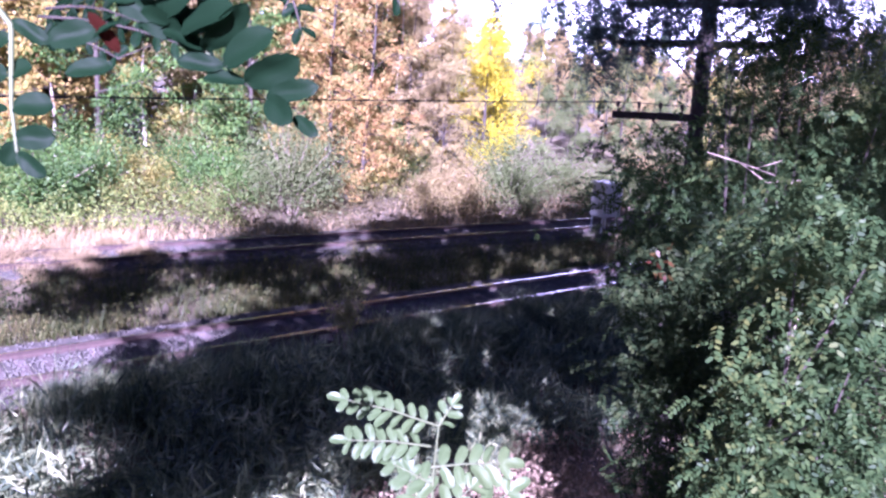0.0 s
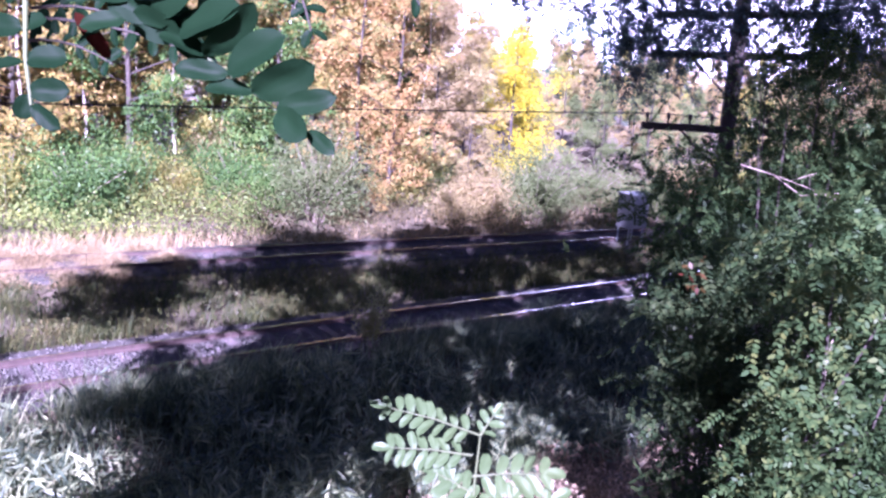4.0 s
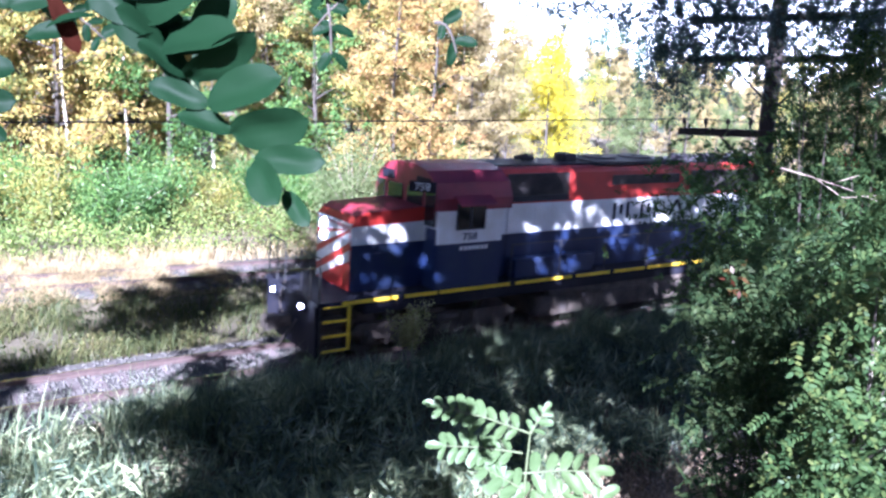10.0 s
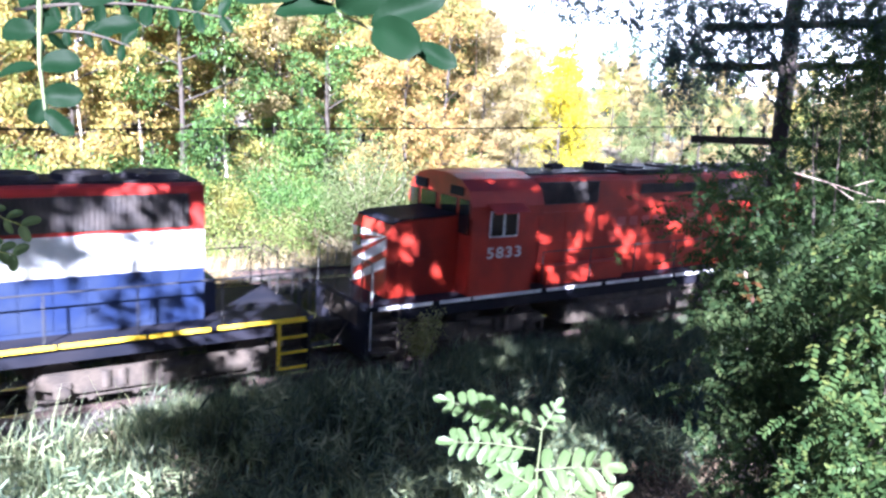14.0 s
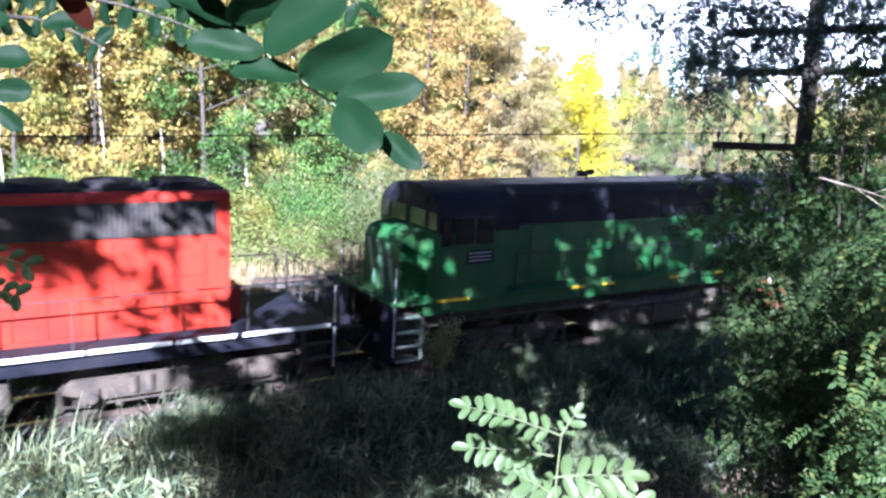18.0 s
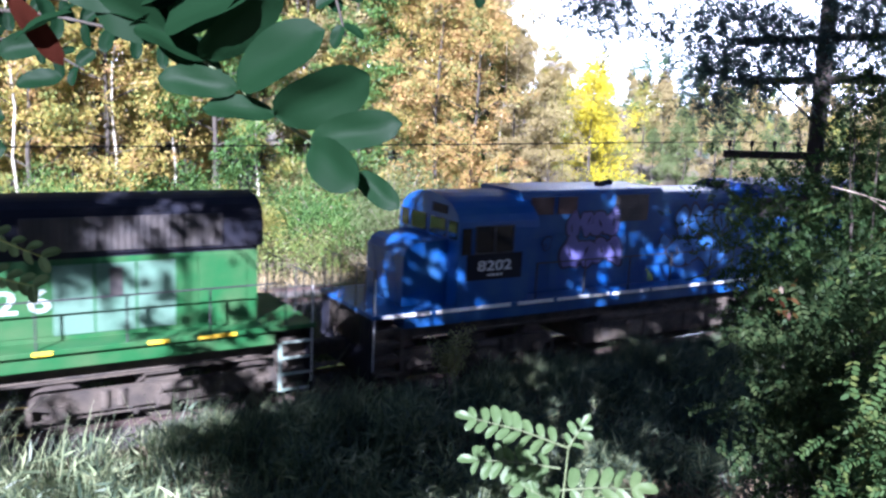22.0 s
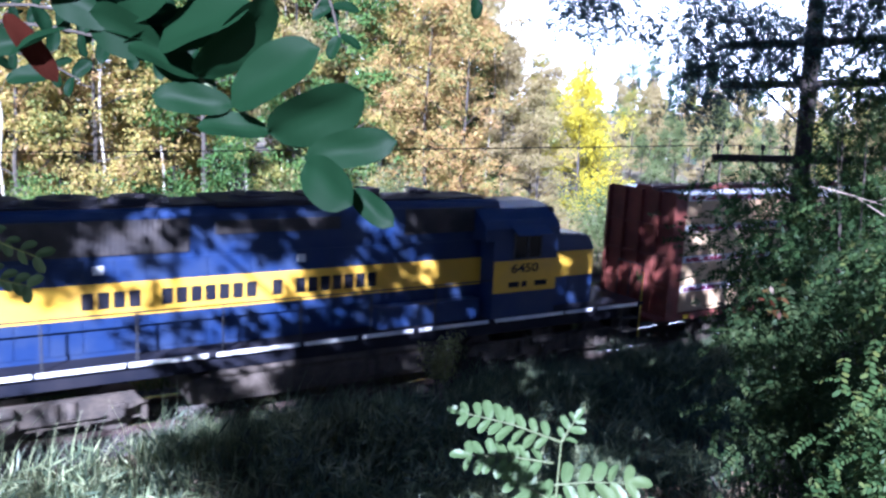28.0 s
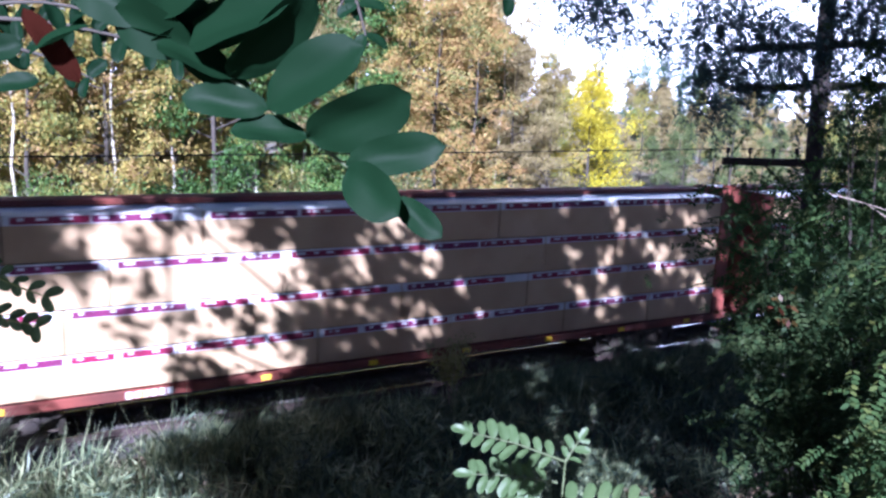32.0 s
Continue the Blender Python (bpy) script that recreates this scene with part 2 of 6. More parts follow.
def make_ground():
    xs = np.concatenate([np.linspace(-600, -40, 15), np.linspace(-36, 80, 117), np.linspace(90, 600, 16)])
    ys = np.concatenate([np.linspace(-300, -30, 8), np.linspace(-26, 30, 150), np.linspace(34, 700, 20)])
    gx, gy = np.meshgrid(xs, ys, indexing="ij")
    gz = np.vectorize(bed)(gx, gy)
    rough = np.array([[noise.noise(Vector((x * 0.5, y * 0.5, 0))) * 0.14 for y in ys] for x in xs])
    d1, d2 = np.abs(gy), np.abs(gy - side_y(gx))
    near = np.minimum(np.clip((d1 - 1.7) / 1.5, 0, 1), 1)
    gz = gz + rough * near
    up = np.clip(1 - (d2 - 1.6) / 1.0, 0, 1)
    gz = gz * (1 - up) + (-0.22) * up
    v = np.stack([gx, gy, gz], -1).reshape(-1, 3)
    a, b = len(xs), len(ys)
    i, j = np.meshgrid(np.arange(a - 1), np.arange(b - 1), indexing="ij")
    f = np.stack([i * b + j, (i + 1) * b + j, (i + 1) * b + j + 1, i * b + j + 1], -1).reshape(-1, 4)
    me = mesh_from("ground", v, f, SOIL)
    me.polygons.foreach_set("use_smooth", [True] * len(me.polygons))
    tagged(new("ground", me), "dry grassy earth bank sloping down to a railway cutting", "ground", kind="structure")


def make_track(name, label, x0, x1, line, seed):
    """Two rails on wooden ties in stone ballast; line gives the centre y at x."""
    rng = np.random.default_rng(seed)
    yaw = math.atan(line(1.0) - line(0.0))
    root = tagged(new(name), label, "railway track", kind="structure")
    bm = bmesh.new()
    outline = [(-2.0, -0.5), (-1.6, -0.165), (1.6, -0.165), (2.0, -0.5)]
    prism(bm, outline, x0, x1, axis="x")
    base = part("ballast_bed", bm, BALLAST, root)
    base.matrix_basis = pose(0, line(0), 0, 0, 0, math.degrees(yaw))
    tie_mesh = bpy.data.meshes.new("tie")
    bm = boxed(-0.115, 0.115, -1.3, 1.3, -0.27, -0.145, bevel=0.012)
    bm.to_mesh(tie_mesh)
    bm.free()
    tie_mesh.materials.append(TIE)
    for x in np.arange(max(x0, -6), min(x1, 62), 0.52):
        x = x + rng.normal() * 0.02
        child("tie", tie_mesh, root, m=pose(x, line(x) + rng.normal() * 0.03, rng.normal() * 0.008, 0, 0, math.degrees(yaw) + rng.normal() * 0.6))
    head = [(-0.036, 0), (0.036, 0), (0.036, -0.032), (0.009, -0.045), (0.009, -0.125), (0.07, -0.14), (0.07, -0.15), (-0.07, -0.15), (-0.07, -0.14), (-0.009, -0.125), (-0.009, -0.045), (-0.036, -0.032)]
    for s in (-0.75, 0.75):
        rail = part("rail", prism(bmesh.new(), head, x0, x1, axis="x"), RAIL, root)
        rail.matrix_basis = pose(0, line(0) + s, 0, 0, 0, math.degrees(yaw))
        top = part("rail_head", boxed(x0, x1, -0.026, 0.026, 0.0005, 0.003), RAIL_TOP, rail, "bright worn running surface")
    n = 16000
    px = rng.uniform(max(x0, -4), min(x1, 45), n)
    py = rng.normal(0, 1.0, n)
    py = py[np.abs(py) < 1.9]
    px = px[:len(py)]
    pz = np.where(np.abs(py) < 1.6, -0.155, -0.155 - (np.abs(py) - 1.6) * 0.75)
    c = np.stack([px, py + np.array([line(x) for x in px]), pz], 1)
    s = rng.uniform(0.025, 0.06, len(c))[:, None, None]
    oct_v = np.array([[1, 0, 0], [-1, 0, 0], [0, 1, 0], [0, -1, 0], [0, 0, 0.8], [0, 0, -0.8]], float)
    v = c[:, None] + (oct_v[None] + rng.normal(size=(len(c), 6, 3)) * 0.25) * s
    tri = np.array([[0, 2, 4], [2, 1, 4], [1, 3, 4], [3, 0, 4], [2, 0, 5], [1, 2, 5], [3, 1, 5], [0, 3, 5]])
    f = (np.arange(len(c))[:, None, None] * 6 + tri[None]).reshape(-1, 3)
    tagged(child("ballast_stones", mesh_from("ballast_stones", v.reshape(-1, 3), f, STONE), root), kind="stuff")


make_ground()
make_track("track_near", "polished steel rails on dark wooden ties in stone ballast", -120, 400, lambda x: 0.0, 3)
make_track("track_far", "rusty siding rails on weathered ties among weeds", -120, 300, side_y, 4)

# ---- train ----
# seconds, place of the leading coupler along the track
S_ROWS = [(0, 58.52), (3, 43.35), (6, 28.18), (9, 13.01), (11, 2.87), (12, -2.24), (13, -7.31), (14.5, -14.90), (16.5, -25.30), (19, -38.50), (21, -49.17), (23, -59.88), (25, -70.58), (27.5, -83.91), (29, -91.87), (30.8, -101.40), (32, -107.75)]
UNITS = []


def paint(name, color, rough=0.42, vary=0.12, dirt=None, spec=0.4):
    return mat(name, color, rough, vary=vary, scale=1.3, fine=22, spec=spec, second=dirt or tuple(c * 0.72 + 0.02 for c in color))


WHITE_P = paint("white_paint", (0.74, 0.75, 0.78), dirt=(0.6, 0.58, 0.56))
RED_P = paint("red_paint", (0.44, 0.036, 0.026), dirt=(0.28, 0.03, 0.026))
MAROON_P = paint("sooty_maroon_paint", (0.23, 0.025, 0.045), 0.5, dirt=(0.13, 0.02, 0.035))
BLUE_P = paint("navy_paint", (0.013, 0.023, 0.075), dirt=(0.026, 0.036, 0.075))
FIRE_P = paint("action_red_paint", (0.40, 0.034, 0.018), dirt=(0.22, 0.024, 0.018))
GREEN_P = paint("green_paint", (0.014, 0.085, 0.023), 0.6, dirt=(0.045, 0.095, 0.035))
BLACK_P = paint("black_paint", (0.010, 0.011, 0.020), 0.65, dirt=(0.02, 0.019, 0.027), spec=0.15)
NAVY_ROOF = paint("navy_roof_paint", (0.010, 0.028, 0.13), 0.6, dirt=(0.012, 0.016, 0.05), spec=0.2)
VENT_RED = paint("rusty_vent_paint", (0.075, 0.022, 0.02), 0.7)
ROYAL_P = paint("royal_blue_paint", (0.012, 0.062, 0.26), dirt=(0.035, 0.10, 0.25))
DEEP_P = paint("deep_blue_paint", (0.014, 0.029, 0.10), dirt=(0.032, 0.046, 0.10))
GOLD_P = paint("gold_paint", (0.72, 0.43, 0.03), dirt=(0.6, 0.36, 0.05))
YELLOW_P = paint("yellow_paint", (0.85, 0.60, 0.02), 0.4)
DUSTY_P = paint("dusty_green_paint", (0.10, 0.17, 0.13), 0.7, dirt=(0.05, 0.11, 0.075))
FADED_RED = paint("faded_red_lettering", (0.48, 0.10, 0.09), 0.5)
FADED_P = paint("faded_white_paint", (0.42, 0.46, 0.44), 0.5, dirt=(0.12, 0.22, 0.17))
STRIPE_P = paint("silver_stripe", (0.80, 0.80, 0.82), 0.3)
GRIME = mat("running_gear_grime", (0.078, 0.062, 0.05), 0.85, vary=0.4, scale=2.5, second=(0.03, 0.025, 0.024), bump=0.7, fine=14)
STEEL = mat("wheel_steel", (0.11, 0.09, 0.08), 0.65, metal=0.5, vary=0.3, scale=4)
ROOF_D = mat("sooty_roof", (0.022, 0.02, 0.028), 0.75, vary=0.3, scale=1.5, second=(0.038, 0.034, 0.04), spec=0.25)
GRILLE = mat("radiator_screen", (0.055, 0.05, 0.055), 0.6, metal=0.4, vary=0.3, scale=2, second=(0.11, 0.095, 0.09), fine=60, bump=0.5)
GLASS = mat("cab_glass", (0.012, 0.014, 0.018), 0.06, vary=0.05, spec=0.8)
RAILS_D = mat("handrail_dark", (0.035, 0.035, 0.04), 0.5)
CAR_RED = mat("car_red", (0.20, 0.05, 0.035), 0.75, vary=0.25, scale=1.2, second=(0.09, 0.028, 0.022), bump=0.2)
LUMBER = mat("lumber_ends", (0.54, 0.39, 0.235), 0.75, vary=0.14, scale=0.8, second=(0.43, 0.29, 0.165), fine=55, bump=0.3, obj_vary=0.12)
WRAP = paint("white_wrap", (0.72, 0.73, 0.80), 0.4)
WRAP_M = paint("maroon_print", (0.24, 0.02, 0.07), 0.45)
WRAP_V = paint("violet_print", (0.17, 0.025, 0.10), 0.45)


def lamp_mat():
    m = bpy.data.materials.new("headlight_glow")
    m.use_nodes = True
    p = m.node_tree.nodes["Principled BSDF"]
    p.inputs["Emission Color"].default_value = (1, 0.98, 0.92, 1)
    p.inputs["Emission Strength"].default_value = 5
    return m


LAMP = lamp_mat()


class Builder:
    """Adds parts to one vehicle; a turned vehicle is built mirrored end for end."""

    def __init__(self, name, label, category, u0, length, turned=False):
        self.root = tagged(new(name), label, category, "train on the near track")
        self.length, self.turned, self.du = length, turned, 0.0
        UNITS.append((self.root, u0))

    def add(self, name, bm, material, parent=None, label="", smooth=False):
        if self.du:
            bmesh.ops.translate(bm, vec=(self.du, 0, 0), verts=bm.verts)
        if self.turned:
            bmesh.ops.transform(bm, matrix=Matrix.Translation((self.length, 0, 0)) @ Matrix.Diagonal((-1, 1, 1, 1)), verts=bm.verts)
            bmesh.ops.reverse_faces(bm, faces=bm.faces)
        return part(name, bm, material, parent or self.root, label, smooth)

    def text(self, words, u, y, z, size, material, stretch=1.0, name="number", spread=1.0):
        cu = bpy.data.curves.new(name, "FONT")
        cu.body, cu.size, cu.extrude, cu.align_x, cu.offset = words, size, 0.004, "CENTER", size * 0.016
        cu.space_character = spread
        cu.materials.append(material)
        ob = child(name, cu, self.root)
        ob.matrix_basis = pose(self.length - u if self.turned else u, y, z, 90, 0, 0) @ Matrix.Diagonal((stretch, 1, 1, 1))


def wheel(bm, x, y, r=0.51):
    s = 1 if y > 0 else -1
    rod(bm, (x, y - 0.065 * s, r), (x, y + 0.065 * s, r), r, sides=28)
    rod(bm, (x, y - 0.095 * s, r), (x, y - 0.06 * s, r), r + 0.028, sides=28)
    rod(bm, (x, y + 0.06 * s, r), (x, y + 0.11 * s, r), 0.17, sides=14)


def truck(b, centre, spacing, axles):
    half = spacing * (axles - 1) / 2
    frame_bm = bmesh.new()
    for s in (-1, 1):
        y0, y1 = s * 0.98, s * 1.14
        o = [(centre - half - 0.55, 0.62), (centre - half - 0.35, 0.86), (centre + half + 0.35, 0.86), (centre + half + 0.55, 0.62), (centre + half + 0.3, 0.55),
             (centre + half - 0.35, 0.42), (centre - half + 0.35, 0.42), (centre - half - 0.3, 0.55)]
        prism(frame_bm, o, min(y0, y1), max(y0, y1))
    box(frame_bm, centre - 0.35, centre + 0.35, -1.0, 1.0, 0.55, 1.0)
    fr = b.add("truck", frame_bm, GRIME, label="grimy cast truck frame")
    for k in range(axles):
        x = centre - half + spacing * k
        for s in (-1, 1):
            bm = bmesh.new()
            wheel(bm, x, 0.76 * s)
            b.add("wheel", bm, STEEL, fr)
            bm = boxed(x - 0.17, x + 0.17, s * 1.13 - 0.06, s * 1.13 + 0.09, 0.36, 0.68, bevel=0.03)
            rod(bm, (x, s * 1.1, 0.51), (x, s * 1.26, 0.51), 0.12, sides=12)
            b.add("journal_box", bm, GRIME, fr)
        if k < axles - 1:
            for s in (-1, 1):
                for d in (-0.16, 0.16):
                    b.add("spring", rod(bmesh.new(), (x + spacing / 2 + d, s * 1.1, 0.5), (x + spacing / 2 + d, s * 1.1, 0.84), 0.11, sides=12), GRIME, fr)
    for s in (-1, 1):
        bm = bmesh.new()
        for k in range(axles):
            x = centre - half + spacing * k
            for d in (-0.56, 0.56):
                box(bm, x + d - 0.05, x + d + 0.05, s * 1.0 - 0.05, s * 1.0 + 0.05, 0.22, 0.62)
        rod(bm, (centre - half - 0.5, s * 1.02, 0.3), (centre + half + 0.5, s * 1.02, 0.3), 0.03, sides=6)
        b.add("brake_rigging", bm, GRIME, fr)
        b.add("brake_cylinder", rod(bmesh.new(), (centre - 0.1, s * 1.22, 0.78), (centre + 0.55, s * 1.22, 0.78), 0.10, sides=12), GRIME, fr)


def coupler(b, u, s, k=1.0):
    bm = boxed(u, u + s * 0.75 * k, -0.12, 0.12, 0.72, 0.98, bevel=0.02)
    box(bm, u + s * (0.98 * k - 0.36), u + s * 0.98 * k, -0.2, 0.16, 0.68, 1.02, bevel=0.05)
    rod(bm, (u, 0.4, 0.95), (u + s * 0.55, 0.5, 0.35), 0.03)
    rod(bm, (u, -0.4, 0.95), (u + s * 0.55, -0.5, 0.35), 0.03)
    b.add("coupler", bm, GRIME)


def steps(b, u, s, edge, n=4):
    """Corner steps below the end of the platform."""
    for side in (-1, 1):
        ya, yb = side * 1.12, side * 1.5
        bm = boxed(min(u, u + s * 0.72), max(u, u + s * 0.72), min(ya, ya - side * 0.03), max(ya, ya - side * 0.03), 0.4, 1.52)
        for k in range(n):
            z = 0.42 + k * 0.36
            box(bm, min(u + s * 0.04, u + s * 0.68), max(u + s * 0.04, u + s * 0.68), min(ya, yb), max(ya, yb), z, z + 0.035)
        w = b.add("steps", bm, GRIME)
        bm = bmesh.new()
        for k in range(n):
            z = 0.42 + k * 0.36
            box(bm, min(u + s * 0.04, u + s * 0.68), max(u + s * 0.04, u + s * 0.68), side * 1.5 - 0.012, side * 1.5 + 0.012, z - 0.015, z + 0.05)
        box(bm, min(u + s * 0.68, u + s * 0.76), max(u + s * 0.68, u + s * 0.76), side * 1.5 - 0.012, side * 1.5 + 0.012, 0.42, 1.5)
        b.add("step_edge", bm, edge, w)


def handrail(b, u0, u1, y, z0, zt, material, gap=1.7, r=0.018):
    bm = rod(bmesh.new(), (u0, y, zt), (u1, y, zt), r, sides=6)
    top = b.add("handrail", bm, material)
    n = max(1, round((u1 - u0) / gap))
    for k in range(n + 1):
        u = u0 + (u1 - u0) * k / n
        b.add("stanchion", rod(bmesh.new(), (u, y, z0), (u, y, zt), r * 1.15, sides=6), material, top)


def end_rail(b, u, z0, material, post):
    """Rails across the end of the platform, with tall grab irons at the steps."""
    for y0, y1 in ((-1.42, -0.45), (0.45, 1.42)):
        bm = bmesh.new()
        rod(bm, (u, y0, z0 + 1.05), (u, y1, z0 + 1.05), 0.018, sides=6)
        rod(bm, (u, y1, z0), (u, y1, z0 + 1.05), 0.018, sides=6)
        rod(bm, (u, y0, z0), (u, y0, z0 + 1.05), 0.018, sides=6)
        rod(bm, (u, (y0 + y1) / 2, z0), (u, (y0 + y1) / 2, z0 + 1.05), 0.018, sides=6)
        b.add("end_rail", bm, material)
    for s in (-1, 1):
        bm = rod(bmesh.new(), (u, s * 1.47, 0.55), (u, s * 1.47, z0 + 0.85), 0.015, sides=6)
        b.add("grab_iron", bm, post)
    bm = bmesh.new()
    pts = [Vector((u, 0.45, z0 + 0.1)), Vector((u - 0.12, 0.5, z0 - 0.35)), Vector((u - 0.05, 0.55, 0.9))]
    for p, q in zip(pts, pts[1:]):
        rod(bm, p, q, 0.025, sides=6)
    b.add("air_hose", bm, GRIME)


def hood_section(w, z0, z1, cham=0.0):
    if not cham:
        return [(-w, z0), (w, z0), (w, z1), (-w, z1)]
    return [(-w, z0), (w, z0), (w, z1 - cham), (w - cham * 0.35, z1 - cham * 0.3), (w - cham * 1.1, z1), (-w + cham * 1.1, z1), (-w + cham * 0.35, z1 - cham * 0.3), (-w, z1 - cham)]


def panel(b, name, u0, u1, z0, z1, material, w=0.9, proud=0.012, parent=None, sides=(-1, 1), bevel=0.0, label=""):
    for s in sides:
        y0, y1 = sorted((s * (w - 0.02), s * (w + proud)))
        b.add(name, boxed(u0, u1, y0, y1, z0, z1, bevel=bevel), material, parent, label)


def slats(b, name, u0, u1, z0, z1, material, n, w=0.9, upright=True, parent=None):
    for s in (-1, 1):
        bm = bmesh.new()
        for k in range(n):
            if upright:
                u = u0 + (u1 - u0) * (k + 0.5) / n
                box(bm, u - 0.012, u + 0.012, *sorted((s * w, s * (w + 0.03))), z0, z1)
            else:
                z = z0 + (z1 - z0) * (k + 0.5) / n
                box(bm, u0, u1, *sorted((s * w, s * (w + 0.03))), z - 0.012, z + 0.012)
        b.add(name, bm, material, parent)


def cab_side_window(b, u0, u1, z0, z1, cab, frame_mat, w=1.5):
    for s in (-1, 1):
        ya, yb = sorted((s * w, s * (w + 0.014)))
        fr = bmesh.new()
        t = 0.032
        for q in ((u0, u1, z0, z0 + t), (u0, u1, z1 - t, z1), (u0, u0 + t, z0 + t, z1 - t), (u1 - t, u1, z0 + t, z1 - t), ((u0 + u1) / 2 - 0.03, (u0 + u1) / 2 + 0.03, z0 + t, z1 - t)):
            box(fr, q[0], q[1], min(s * (w - 0.01), s * (w + 0.03)), max(s * (w - 0.01), s * (w + 0.03)), q[2], q[3])
        win = b.add("window", fr, frame_mat, cab)
        for q0, q1 in ((u0 + t, (u0 + u1) / 2 - 0.03), ((u0 + u1) / 2 + 0.03, u1 - t)):
            b.add("pane", boxed(q0, q1, ya, yb, z0 + t, z1 - t), GLASS, win)


def underframe(b, stripe, edge, deck_z=1.62, tank=(7.1, 13.6), sill=None, dash=None, u_in=0.72, u_front=None):
    L = b.length
    u_f = u_in if u_front is None else u_front
    b.add("deck", boxed(u_f, L - u_in, -1.52, 1.52, deck_z - 0.10, deck_z, bevel=0.01), BLACK_P if sill is None else sill)
    b.add("sill", boxed(u_in + 0.9, L - u_in - 0.9, -1.42, 1.42, deck_z - 0.42, deck_z - 0.10, bevel=0.02), sill or BLACK_P)
    b.add("centre_sill", boxed(u_in, L - u_in, -0.9, 0.9, 1.02, deck_z - 0.12), GRIME)
    for e, s in ((u_f, 1), (L - u_in, -1)):
        b.add("pilot", boxed(*sorted((e, e + s * 0.09)), -1.4, 1.4, 0.28, deck_z - 0.10, bevel=0.02), BLACK_P)
        steps(b, e + s * 0.1, s, edge)
        coupler(b, e, -s, u_in)
    if stripe is not None:
        k, u = 0, u_in + 0.25
        rng = np.random.default_rng(int(L * 100))
        while u < L - u_in - 0.3:
            ln = rng.uniform(0.9, 2.3)
            for s in (-1, 1):
                b.add("sill_stripe", boxed(u, min(u + ln, L - u_in - 0.2), *sorted((s * 1.515, s * 1.527)), deck_z - 0.098, deck_z - 0.002), stripe)
            u += ln + rng.uniform(0.04, 0.22)
    bm = boxed(tank[0], tank[1], -1.38, 1.38, 0.42, 1.05, bevel=0.16)
    t = b.add("fuel_tank", bm, GRIME, label="grimy fuel tank")
    for k in range(4):
        u = tank[0] + (tank[1] - tank[0]) * (0.1 + 0.27 * k)
        b.add("tank_strap", boxed(u - 0.05, u + 0.05, -1.395, 1.395, 0.44, 1.04, bevel=0.015), GRIME, t)
    for s in (-1, 1):
        b.add("filler_neck", rod(bmesh.new(), (tank[0] + 1.6, s * 1.34, 0.86), (tank[0] + 1.6, s * 1.5, 0.98), 0.06, sides=10), STEEL, t)
        b.add("gauge", boxed(tank[0] + 2.2, tank[0] + 2.34, *sorted((s * 1.37, s * 1.41)), 0.56, 0.94, bevel=0.01), STEEL, t)
        bm = rod(bmesh.new(), (u_in + 1.2, s * 1.36, 1.26), (L - u_in - 1.2, s * 1.36, 1.26), 0.028, sides=6)
        b.add("air_pipe", bm, GRIME)
        for k in range(5):
            u = tank[0] + 0.5 + (tank[1] - tank[0] - 1.0) * k / 4
            b.add("pipe_bracket", boxed(u - 0.03, u + 0.03, *sorted((s * 1.30, s * 1.39)), 1.02, 1.30), GRIME, t)
    for s in (-1, 1):
        b.add("air_reservoir", rod(bmesh.new(), (tank[0] + 0.4, s * 1.28, 1.10), (tank[1] - 0.4, s * 1.28, 1.10), 0.13, sides=12), GRIME, t)


def roof_fan(b, u, z, r=0.62, parent=None):
    bm = rod(bmesh.new(), (u, 0, z - 0.02), (u, 0, z + 0.10), r, r * 0.93, 24)
    f = b.add("fan", bm, ROOF_D, parent)
    b.add("fan_hub", rod(bmesh.new(), (u, 0, z + 0.10), (u, 0, z + 0.13), r * 0.3, r * 0.22, 12), ROOF_D, f)


